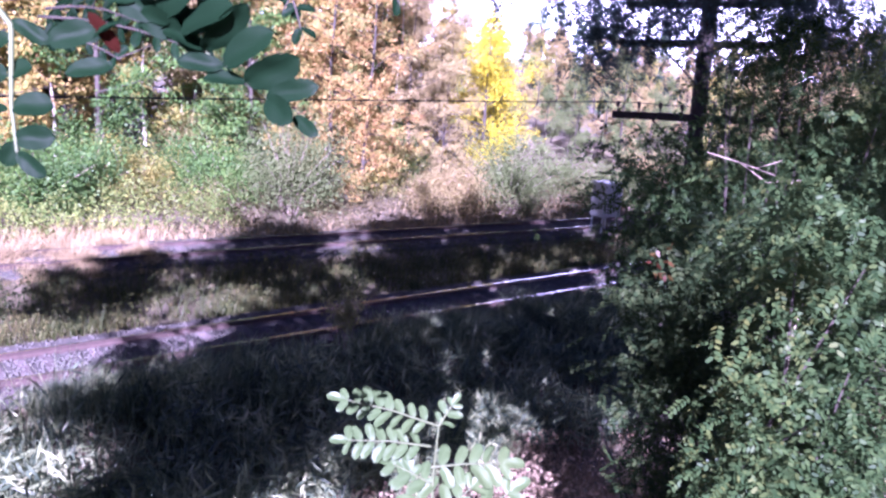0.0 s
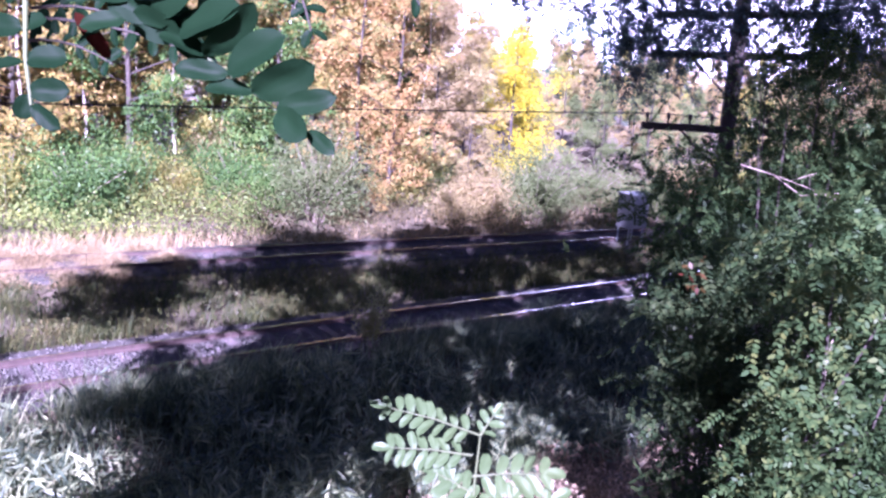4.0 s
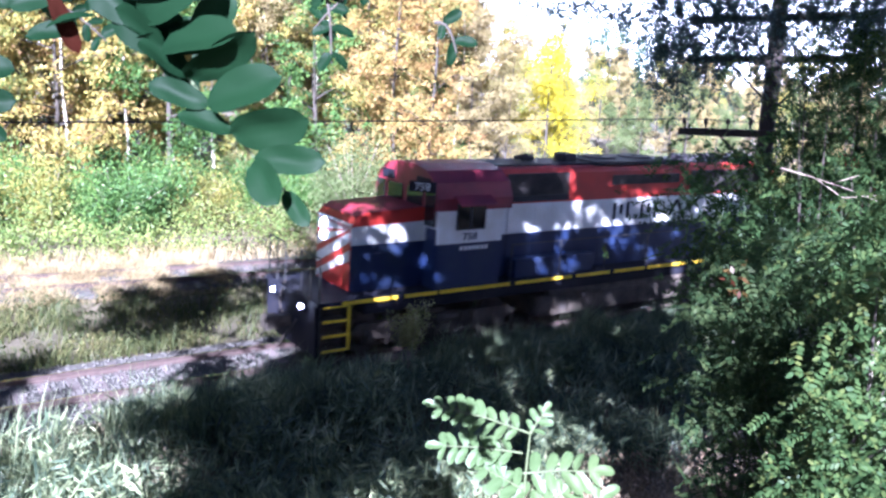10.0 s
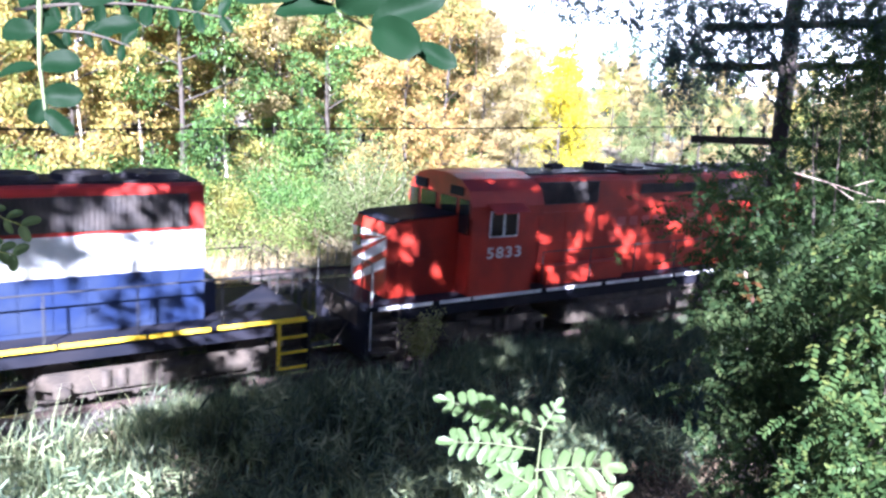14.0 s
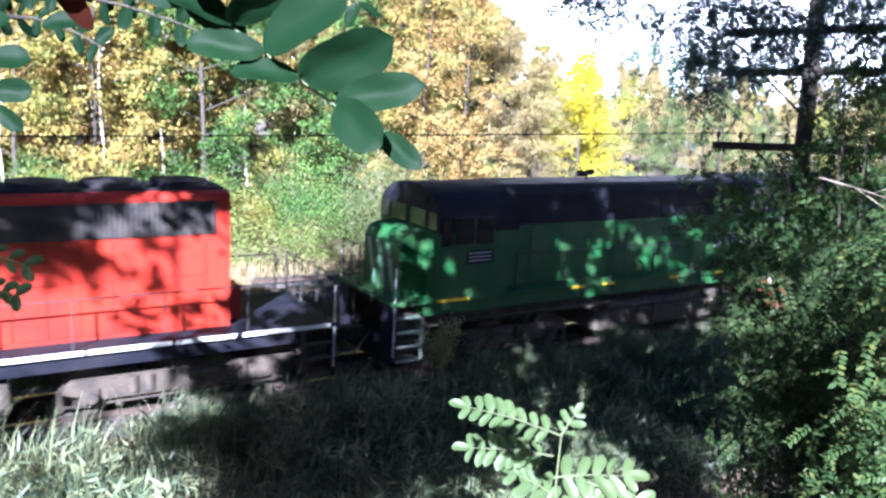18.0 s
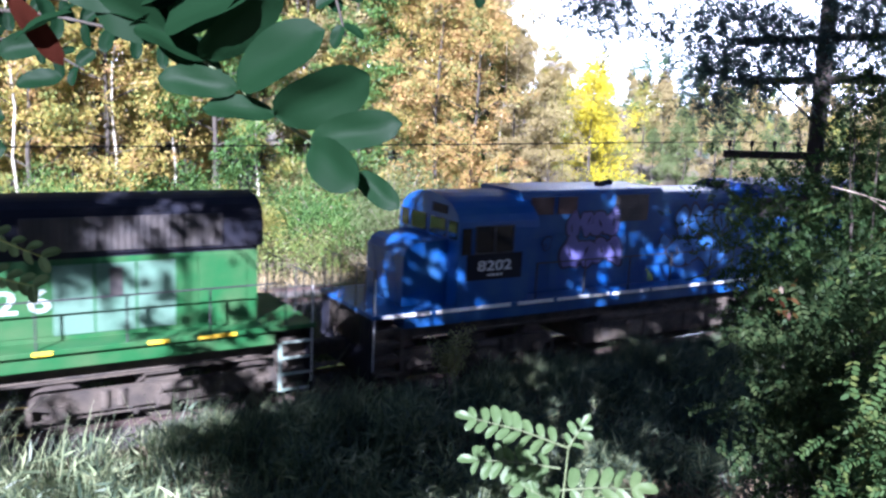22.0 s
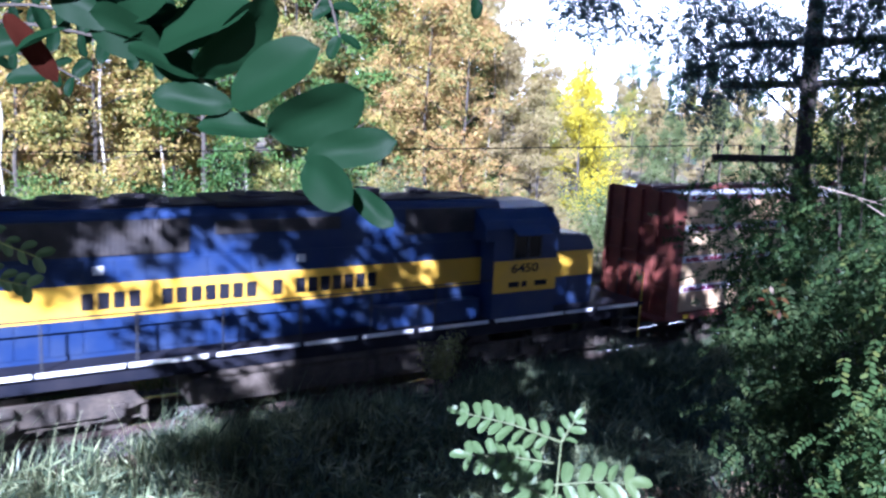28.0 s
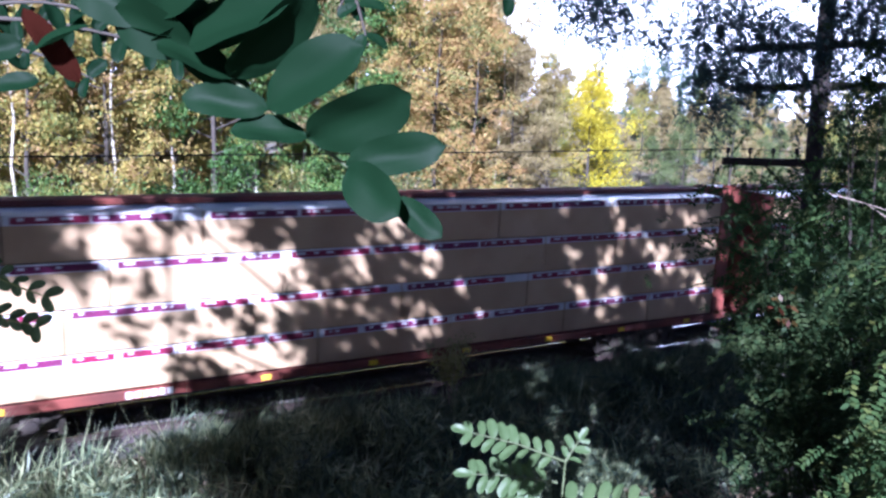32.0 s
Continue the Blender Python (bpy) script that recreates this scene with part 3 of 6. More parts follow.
def sd_unit(name, label, u0, bands, nose_mat, nose_top, cab_low, cab_mid, cab_up, stripe, edge, rail, post, cab_window=STRIPE_P, turned=False, diag=True, rear_cap=None, cuts=(2.78, 3.62), roof=ROOF_D, nose_u=1.48, cab_du=0.0, front=0.72, cab_h=4.66):
    """A six-axle hood unit with a low nose. bands: paints of the long hood from bottom to top."""
    b = Builder(name, label, "locomotive", u0, 20.98, turned)
    underframe(b, stripe, edge, u_front=front)
    truck(b, 3.95, 2.0, 3)
    truck(b, 17.03, 2.0, 3)
    # nose
    b.du = cab_du
    n0 = nose_u - 1.48
    o = [(nose_u, 1.62), (nose_u, 3.2), (1.62 + n0, 3.45), (1.85 + n0, 3.53), (3.56, 3.62), (3.56, 1.62)]
    nose = b.add("nose", prism(bmesh.new(), o, -0.9, 0.9), nose_mat)
    b.add("nose_top", prism(bmesh.new(), [(1.60 + n0, 3.46), (1.86 + n0, 3.55), (3.55, 3.64), (3.55, 3.66), (1.84 + n0, 3.575), (1.57 + n0, 3.48)], -0.88, 0.88), nose_top, nose)
    if diag:
        for k in range(7):
            z = 1.55 + k * 0.46
            bm = bmesh.new()
            ps = [(0.86, z), (-0.86, z + 0.85), (-0.86, z + 1.11), (0.86, z + 0.26)]
            ps = [(y, min(max(zz, 1.66), 3.18)) for y, zz in ps]
            if max(p[1] for p in ps) - min(p[1] for p in ps) < 0.05:
                bm.free()
                continue
            prism(bm, ps, 1.452, 1.464, axis="x")
            b.add("nose_stripe", bm, WHITE_P, nose)
    for s in (-0.14, 0.14):
        b.add("headlight", rod(bmesh.new(), (nose_u - 0.06, 0.5, 2.95 + s), (nose_u + 0.02, 0.5, 2.95 + s), 0.12, sides=16), LAMP if u0 == 0 else GLASS, nose)
    panel(b, "battery_door", 1.75, 2.6, 1.75, 2.55, nose_mat, 0.9, 0.02, nose, bevel=0.008)
    # cab
    co = [(-1.5, 1.62), (1.5, 1.62), (1.5, cuts[0]), (-1.5, cuts[0])]
    cab = b.add("cab", prism(bmesh.new(), co, 3.56, 5.58, axis="x"), cab_low)
    b.add("cab_wall", prism(bmesh.new(), [(-1.5, cuts[0]), (1.5, cuts[0]), (1.5, cuts[1]), (-1.5, cuts[1])], 3.56, 5.58, axis="x"), cab_mid, cab)
    b.add("cab_roof", prism(bmesh.new(), [(-1.5, cuts[1]), (1.5, cuts[1]), (1.5, 3.92), (1.34, cab_h - 0.36), (0.95, cab_h - 0.11), (0.4, cab_h), (-0.4, cab_h), (-0.95, cab_h - 0.11), (-1.34, cab_h - 0.36), (-1.5, 3.92)], 3.5, 5.86, axis="x"), cab_up, cab)
    cab_side_window(b, 4.1, 5.0, 3.12, 3.8, cab, cab_window)
    for s in (-1, 1):
        ps = [(s * 1.49, 4.0), (s * 1.49, 3.97), (s * 1.86, 3.78), (s * 1.86, 3.81)]
        b.add("sunshade", prism(bmesh.new(), ps, 4.0, 5.12, axis="x"), cab_up, cab)
    for y0, y1 in ((-1.42, -0.98), (-0.85, -0.12), (0.12, 0.85), (0.98, 1.42)):
        b.add("front_window", boxed(3.47, 3.53, y0, y1, 3.66 if abs(y0 + y1) < 1.5 else 3.2, 4.08, bevel=0.02), GLASS, cab)
    for s in (-1, 1):
        b.add("number_board", boxed(3.46, 3.56, *sorted((s * 0.55, s * 1.15)), 4.14, 4.38, bevel=0.01), BLACK_P, cab)
    b.add("cab_door", boxed(3.535, 3.6, -1.44, -1.0, 1.66, 3.15, bevel=0.01), cab_low, cab)
    b.du = 0.0
    # long hood
    zs = [1.62, 2.78, 3.60, 4.58]
    hood = None
    for k, m in enumerate(bands):
        sec = hood_section(0.9, zs[k], zs[k + 1], 0.16 if k == 2 else 0)
        hood = b.add(("hood", "hood_side", "hood_top")[k], prism(bmesh.new(), sec, 5.58, 17.95, axis="x"), m, hood if k else None) if k == 0 else (b.add(("hood", "hood_side", "hood_top")[k], prism(bmesh.new(), sec, 5.58, 17.95, axis="x"), m, hood) and hood)
    panel(b, "roof_walk", 5.9, 17.9, 4.585, 4.62, roof, 0.6, 0.0, hood)
    b.add("roof_panel", boxed(5.9, 17.9, -0.66, 0.66, 4.575, 4.63, bevel=0.01), roof, hood)
    panel(b, "intake_screen", 6.12, 8.34, 3.80, 4.42, GRILLE, 0.9, 0.025, hood)
    slats(b, "intake_slats", 6.14, 8.32, 3.82, 4.40, GRILLE, 26, 0.925, True, hood)
    panel(b, "brake_grid", 10.05, 12.95, 4.02, 4.30, GRILLE, 0.9, 0.02, hood)
    slats(b, "grid_slats", 10.05, 12.95, 4.02, 4.30, GRILLE, 34, 0.92, True, hood)
    panel(b, "radiator_screen", 13.5, 17.62, 3.68, 4.38, GRILLE, 0.9, 0.03, hood)
    slats(b, "radiator_slats", 13.5, 17.62, 3.70, 4.36, GRILLE, 40, 0.93, True, hood)
    for u in (14.3, 15.7, 17.1):
        roof_fan(b, u, 4.64, parent=hood)
    for u in (10.3, 11.8):
        roof_fan(b, u, 4.66, 0.55, hood)
    b.add("brake_housing", boxed(9.4, 12.9, -0.82, 0.82, 4.56, 4.70, bevel=0.04), roof, hood)
    b.add("exhaust_pipe", boxed(8.7, 9.15, -0.25, 0.25, 4.6, 4.85, bevel=0.03), roof, hood)
    bm = rod(bmesh.new(), (7.2, 0.2, 4.72), (7.65, 0.2, 4.74), 0.05, 0.09, 10)
    rod(bm, (7.2, -0.1, 4.72), (7.6, -0.1, 4.74), 0.045, 0.08, 10)
    rod(bm, (7.35, 0.05, 4.6), (7.35, 0.05, 4.74), 0.03)
    b.add("horn", bm, roof, hood)
    rng = np.random.default_rng(5)
    u = 6.2
    while u < 17.2:
        wdt = (0.62, 0.62, 0.95)[rng.integers(3)]
        panel(b, "hood_door", u + 0.02, u + wdt - 0.02, 1.72, 2.76, bands[0], 0.9, 0.016, hood, bevel=0.006)
        panel(b, "hood_door", u + 0.02, u + wdt - 0.02, 2.80, 3.58, bands[1], 0.9, 0.016, hood, bevel=0.006)
        u += wdt
    if rear_cap is not None:
        b.add("rear_cap", boxed(17.94, 17.965, -0.86, 0.86, 2.42, 3.12), rear_cap, hood)
    b.add("sand_box", boxed(17.9, 18.35, -0.5, 0.5, 1.62, 2.4, bevel=0.04), bands[0], hood)
    for s in (-1, 1):
        handrail(b, 6.0, 19.9, s * 1.46, 1.62, 2.62, rail)
        b.add("walkway_box", boxed(6.3, 9.2, *sorted((s * 0.92, s * 1.30)), 1.62, 2.14, bevel=0.03), bands[0])
    end_rail(b, front + 0.07, 1.62, rail, post)
    end_rail(b, 20.19, 1.62, rail, post)
    return b


b = sd_unit("locomotive", "red, white and blue diesel locomotive with a yellow sill stripe", 0.0, (BLUE_P, WHITE_P, RED_P), BLUE_P, MAROON_P, BLUE_P, WHITE_P, MAROON_P,
            YELLOW_P, YELLOW_P, RAILS_D, RAILS_D, cab_window=RAILS_D, front=0.35)
b.add("nose_band", boxed(1.47, 3.56, -0.91, 0.91, 2.78, 3.30, bevel=0.01), WHITE_P)
b.add("nose_cap", prism(bmesh.new(), [(1.468, 3.22), (1.468, 3.24), (1.61, 3.475), (1.85, 3.56), (3.56, 3.65), (3.56, 3.30), (1.6, 3.24)], -0.915, 0.915), RED_P)
b.add("nose_front", boxed(1.466, 1.48, -0.89, 0.89, 1.64, 3.2), RED_P)
for s in (-1, 1):
    b.add("ditch_light", rod(bmesh.new(), (0.22, s * 0.82, 1.40), (0.28, s * 0.82, 1.40), 0.06, sides=16), LAMP)
    b.add('lamp_bracket', boxed(0.27, 0.36, s * 0.82 - 0.1, s * 0.82 + 0.1, 1.28, 1.5, bevel=0.02), BLACK_P)
    panel(b, "dark_patch", 5.9, 8.4, 3.64, 3.8, ROOF_D, 0.9, 0.01, sides=(s,))
for k, (u0, u1) in enumerate(((10.18, 10.86), (11.35, 12.05), (12.6, 13.35))):
    for s in (-1, 1):
        ya, yb = sorted((s * 0.915, s * 0.922))
        if k < 2:
            for ps in ([(u0, 2.98), (u0 + 0.12, 2.98), (u0 + 0.12, 3.48), (u0, 3.48)], [(u1 - 0.12, 2.98), (u1, 2.98), (u1, 3.48), (u1 - 0.12, 3.48)],
                       [((u0 + u1) / 2 - 0.06, 3.12), ((u0 + u1) / 2 + 0.06, 3.12), ((u0 + u1) / 2 + 0.06, 3.42), ((u0 + u1) / 2 - 0.06, 3.42)]):
                b.add("emblem_shape", prism(bmesh.new(), ps, ya, yb), BLACK_P)
        else:
            b.add("emblem_shape", prism(bmesh.new(), [(u0, 2.98), (u0 + 0.14, 2.98), ((u0 + u1) / 2, 3.36), (u1 - 0.14, 2.98), (u1, 2.98), ((u0 + u1) / 2 + 0.08, 3.48), ((u0 + u1) / 2 - 0.08, 3.48)], ya, yb), BLACK_P)
for k in range(7):
    b.add("lettering_bar", boxed(5.15 + 0.13 * k - 0.9, 5.25 + 0.13 * k - 0.9, -1.512, -1.505, 2.60, 2.70), WHITE_P)
b.text("758", 4.55, -1.508, 2.86, 0.26, BLUE_P, 1.2)

board = b.add("angled_board", boxed(-0.34, 0.34, -0.03, 0.03, -0.13, 0.13, bevel=0.01), BLACK_P)
board.matrix_basis = pose(3.27, -1.16, 4.2, 0, 0, -45)
num = bpy.data.curves.new("number", "FONT")
num.body, num.size, num.extrude, num.align_x = "758", 0.27, 0.004, "CENTER"
num.materials.append(WHITE_P)
child("number", num, board, m=pose(0, -0.034, -0.09, 90, 0, 0))

b = sd_unit("locomotive", "bright red diesel locomotive with striped nose and white sill line", 20.98, (FIRE_P, FIRE_P, FIRE_P), FIRE_P, BLACK_P, FIRE_P, FIRE_P, FIRE_P,
            STRIPE_P, GRIME, RAILS_D, STRIPE_P, cab_window=STRIPE_P)
b.text("5833", 4.62, -1.508, 2.58, 0.40, WHITE_P, 1.25, spread=1.2)
for k in range(7):
    for s in (-1, 1):
        b.add("lettering_bar", boxed(9.2 + 0.5 * k, 9.52 + 0.5 * k, *sorted((s * 0.918, s * 0.924)), 3.08, 3.34), FADED_RED, label="faded lettering")

b = sd_unit("locomotive", "deep blue diesel locomotive with a broad gold band and black letters", 83.93, (DEEP_P, DEEP_P, DEEP_P), DEEP_P, DEEP_P, DEEP_P, DEEP_P, DEEP_P,
            STRIPE_P, GRIME, RAILS_D, YELLOW_P, cab_window=RAILS_D, turned=True, diag=False, rear_cap=GOLD_P, nose_u=1.75, cab_du=0.5, cab_h=4.48)
for s in (-1, 1):
    ya, yb = sorted((s * 0.917, s * 0.921))
    b.add("gold_band", boxed(5.58, 17.95, ya, yb, 2.42, 3.12), GOLD_P)
    b.add("gold_band", boxed(2.27, 4.06, *sorted((s * 0.922, s * 0.926)), 2.42, 3.12), GOLD_P)
    b.add("gold_band", boxed(4.06, 6.08, *sorted((s * 1.501, s * 1.505)), 2.27, 3.10), GOLD_P)
words = (4, 0.35, 7, 0.30, 1, 0.25, 7)
u = 15.62
for w in words:
    if isinstance(w, float):
        u -= w
        continue
    for k in range(w):
        for s in (-1, 1):
            b.add("letter_bar", boxed(u - 0.235, u, *sorted((s * 0.921, s * 0.926)), 2.60, 2.94), BLACK_P)
        u -= 0.30
b.text("6450", 5.1, -1.508, 2.78, 0.32, BLACK_P, 1.35)
for k, w in enumerate((0.34, 0.16, 0.4)):
    b.add("lettering_bar", boxed(5.6 - 0.42 * k - w, 5.6 - 0.42 * k, -1.511, -1.503, 2.40, 2.54), BLACK_P)
b.add("number_plate", boxed(17.966, 17.98, -0.85, -0.35, 3.5, 3.72, bevel=0.01), WHITE_P)
for u in (15.2, 10.9):
    b.add("square_patch", boxed(u, u + 0.2, -0.93, -0.916, 3.3, 3.48), WHITE_P)


PALE_G = paint("pale_green_paint", (0.16, 0.30, 0.23))


def ge_unit(name, label, u0, length, low, up, split, nose_u, cab_u, hood_u1, wing_u0, wing_u1, box_u1, cab_top, hood_top, sill_mat, stripe, rail, post, edge):
    """A six-axle hood unit with rounded roof and wide radiator wings at the rear."""
    b = Builder(name, label, "locomotive", u0, length)
    underframe(b, stripe, edge, 1.9, (7.3, 13.4), sill_mat, u_in=0.7)
    truck(b, 3.9, 2.0, 3)
    truck(b, length - 3.9, 2.0, 3)
    o = [(nose_u, 1.9), (nose_u, 3.15), (nose_u + 0.12, 3.35), (nose_u + 0.3, 3.44), (cab_u, 3.5), (cab_u, 1.9)]
    nose = b.add("nose", prism(bmesh.new(), o, -0.95, 0.95), low)
    for k in range(3):
        b.add("nose_stripe", prism(bmesh.new(), [(-0.8 + 0.5 * k, 1.95), (-0.6 + 0.5 * k, 1.95), (-0.2 + 0.5 * k, 3.1), (-0.4 + 0.5 * k, 3.1)], nose_u - 0.012, nose_u - 0.002, axis="x"), PALE_G if sill_mat is GREEN_P else ROYAL_P, nose)
    cab1 = cab_u + 2.15
    cab = b.add("cab", prism(bmesh.new(), [(-1.5, 1.9), (1.5, 1.9), (1.5, split), (-1.5, split)], cab_u, cab1, axis="x"), low)
    arc = [(1.5 * math.cos(a), 3.82 + (cab_top - 3.82) * math.sin(a)) for a in np.linspace(0, math.pi, 15)]
    b.add("cab_roof", prism(bmesh.new(), [(-1.5, split), (1.5, split)] + arc, cab_u, cab1 + 0.25, axis="x"), up, cab)
    cab_side_window(b, cab_u + 0.45, cab_u + 1.6, 3.2, 3.9, cab, RAILS_D)
    panel(b, "door_window", cab_u + 0.08, cab_u + 0.34, 3.2, 3.85, GLASS, 1.5, 0.012, cab)
    for y0, y1 in ((-1.4, -1.0), (-0.85, -0.1), (0.1, 0.85), (1.0, 1.4)):
        b.add("front_window", boxed(cab_u - 0.03, cab_u + 0.02, y0, y1, 3.56, 4.0, bevel=0.02), GLASS, cab)
    b.add("number_board", boxed(cab_u - 0.03, cab_u + 0.02, -0.9, -0.2, 4.12, 4.34, bevel=0.01), BLACK_P, cab)
    hood = b.add("hood", prism(bmesh.new(), hood_section(0.9, 1.9, split), cab1, hood_u1, axis="x"), low)
    b.add("hood_top", prism(bmesh.new(), hood_section(0.9, split, hood_top, 0.22), cab1 + 0.25, hood_u1, axis="x"), up, hood)
    if box_u1:
        b.add("blower_box", prism(bmesh.new(), hood_section(0.93, split + 0.002, hood_top + 0.14, 0.1), cab1 + 0.02, box_u1, axis="x"), up, hood)
    w = 1.08 if sill_mat is GREEN_P else 1.36
    wing = [(-w, hood_top - 0.16), (w, hood_top - 0.16), (w, hood_top - 0.03), (w * 0.62, hood_top + 0.2), (-w * 0.62, hood_top + 0.2), (-w, hood_top - 0.03)]
    if sill_mat is GREEN_P:
        wing = [(0.97 * math.cos(a), hood_top - 0.55 + 0.68 * math.sin(a) ** 0.7) for a in np.linspace(0, math.pi, 17)]
        wing = [(0.97, hood_top - 0.95)] + wing + [(-0.97, hood_top - 0.95)]
    rad = b.add("radiator_wing", prism(bmesh.new(), wing, wing_u0, wing_u1, axis="x"), up if sill_mat is GREEN_P else NAVY_ROOF)
    panel(b, "radiator_screen", wing_u0 + 0.5, wing_u1 - 0.9, split + 0.15, hood_top - 0.22, GRILLE, 0.98 if sill_mat is GREEN_P else 0.9, 0.02, rad)
    slats(b, "radiator_slats", wing_u0 + 0.5, wing_u1 - 0.9, split + 0.15, hood_top - 0.22, GRILLE, 30, 1.0 if sill_mat is GREEN_P else 0.92, True, rad)
    b.add("exhaust_pipe", boxed(wing_u0 - 0.6, wing_u0 - 0.1, -0.25, 0.25, hood_top - 0.05, hood_top + 0.16, bevel=0.03), ROOF_D, hood)
    bm = rod(bmesh.new(), (cab1 + 3.6, 0.2, hood_top + 0.16), (cab1 + 4.1, 0.2, hood_top + 0.2), 0.05, 0.09, 10)
    rod(bm, (cab1 + 3.6, -0.1, hood_top + 0.16), (cab1 + 3.3, -0.1, hood_top + 0.2), 0.05, 0.09, 10)
    rod(bm, (cab1 + 3.7, 0, hood_top - 0.02), (cab1 + 3.7, 0, hood_top + 0.2), 0.03)
    b.add("horn", bm, ROOF_D, hood)
    rng = np.random.default_rng(9)
    u = cab1 + 0.4
    while u < hood_u1 - 0.9:
        wdt = (0.7, 0.7, 1.05)[rng.integers(3)]
        panel(b, "hood_door", u + 0.02, u + wdt - 0.02, 2.0, split - 0.06, low, 0.9, 0.016, hood, bevel=0.006)
        u += wdt
    for s in (-1, 1):
        handrail(b, cab1 + 0.3, length - 1.4, s * 1.46, 1.9, 2.85, rail)
    end_rail(b, 0.77, 1.9, rail, post)
    end_rail(b, length - 0.77, 1.9, rail, post)
    return b


b = ge_unit("locomotive", "dark green and black diesel locomotive with faded white numbers", 41.96, 20.5, GREEN_P, BLACK_P, 3.52, 1.15, 1.88, 18.65, 13.5, 18.75, 0, 4.6, 4.56, GREEN_P, None, RAILS_D, STRIPE_P, FADED_P)
panel(b, 'faded_panel', 14.55, 15.3, 2.0, 3.4, DUSTY_P, 0.9, 0.02, bevel=0.006)
panel(b, 'faded_panel', 15.34, 16.1, 2.0, 3.4, DUSTY_P, 0.9, 0.02, bevel=0.006)
panel(b, 'faded_panel', 16.14, 16.9, 2.0, 3.4, DUSTY_P, 0.9, 0.02, bevel=0.006)
panel(b, 'vent_slot', 15.6, 15.85, 2.7, 3.3, GRILLE, 0.92, 0.012)
for u, ln in ((1.9, 0.95), (6.2, 0.45), (7.3, 0.45), (9.9, 0.4), (11.9, 0.4), (14.1, 0.35), (16.2, 0.4), (17.2, 0.8)):
    for s in (-1, 1):
        b.add("reflector_strip", boxed(u, u + ln, *sorted((s * 1.521, s * 1.53)), 1.81, 1.89), YELLOW_P)
b.text("5026", 13.45, -0.93, 2.50, 0.66, FADED_P, 1.3, spread=1.35)
b.add("builder_plate", boxed(2.72, 3.5, -1.512, -1.503, 2.72, 3.06), BLACK_P)
for k in range(3):
    for j in range(6):
        b.add("lettering_bar", boxed(2.78 + j * 0.115, 2.86 + j * 0.115, -1.516, -1.511, 2.785 + k * 0.095, 2.815 + k * 0.095), WHITE_P)
panel(b, "access_panel", 4.35, 4.62, 3.55, 3.9, WHITE_P, 0.9, 0.012)

b = ge_unit("locomotive", "faded royal blue diesel locomotive with spray-painted bubble shapes", 62.46, 21.47, ROYAL_P, ROYAL_P, 3.5, 1.75, 2.98, 19.9, 14.0, 20.25, 10.25, 4.6, 4.52, ROYAL_P, STRIPE_P, RAILS_D, STRIPE_P, GRIME)
for u0, u1, z0, z1 in ((5.5, 6.25, 4.02, 4.48), (6.4, 7.05, 4.02, 4.48), (8.45, 9.7, 3.75, 4.5)):
    panel(b, "louvre", u0, u1, z0, z1, GRILLE, 0.93, 0.02)
    slats(b, "louvre_slats", u0, u1, z0, z1, VENT_RED if z0 > 4 else GRILLE, 7, 0.945, False)
b.add("number_panel", boxed(3.22, 4.88, -1.512, -1.503, 2.55, 3.2), BLACK_P)
b.text("8202", 4.05, -1.514, 2.78, 0.36, WHITE_P, 1.45)
for k in range(4):
    b.add("lettering_bar", boxed(3.85 + k * 0.12, 3.93 + k * 0.12, -1.516, -1.511, 2.63, 2.7), WHITE_P)
VIOLET_S = paint("violet_spray", (0.15, 0.14, 0.40), 0.5)
AQUA_S = paint("aqua_spray", (0.05, 0.16, 0.46), 0.5)
INK_S = paint("dark_spray", (0.02, 0.018, 0.05), 0.5)


SPRAY = random.Random(4)


def bubble(b, name, fill, u, z, ru, rz, lean=0.0):
    """A sprayed rounded shape with a dark outline, lying on the hood side."""
    ru, rz, lean = ru * SPRAY.uniform(0.85, 1.3), rz * SPRAY.uniform(0.85, 1.15), lean + SPRAY.uniform(-0.25, 0.25)
    ps = []
    for k in range(20):
        a = 2 * math.pi * k / 20
        q = 1 + 0.13 * math.sin(3 * a + u * 5) + 0.07 * math.sin(5 * a + u * 9)
        ps.append((u + ru * q * math.cos(a) + lean * rz * math.sin(a), z + rz * q * math.sin(a)))
    big = [(u + (p - u) * 1.22, z + (q - z) * 1.14) for p, q in ps]
    for s in (-1,):
        sh = b.add(name, prism(bmesh.new(), big, s * 0.950, s * 0.945), INK_S, label="dark sprayed outline")
        b.add("spray_fill", prism(bmesh.new(), ps, s * 0.955, s * 0.951), fill, sh)
        du, dz, k = SPRAY.uniform(-0.09, 0.09), SPRAY.uniform(-0.12, 0.12), SPRAY.uniform(-0.8, 0.8)
        inner = [(u + (p - u) * 0.12 + (q - z) * 0.3 * k + du, z + (q - z) * 0.34 + dz) for p, q in ps]
        b.add("spray_line", prism(bmesh.new(), inner, s * 0.958, s * 0.956), INK_S, sh)


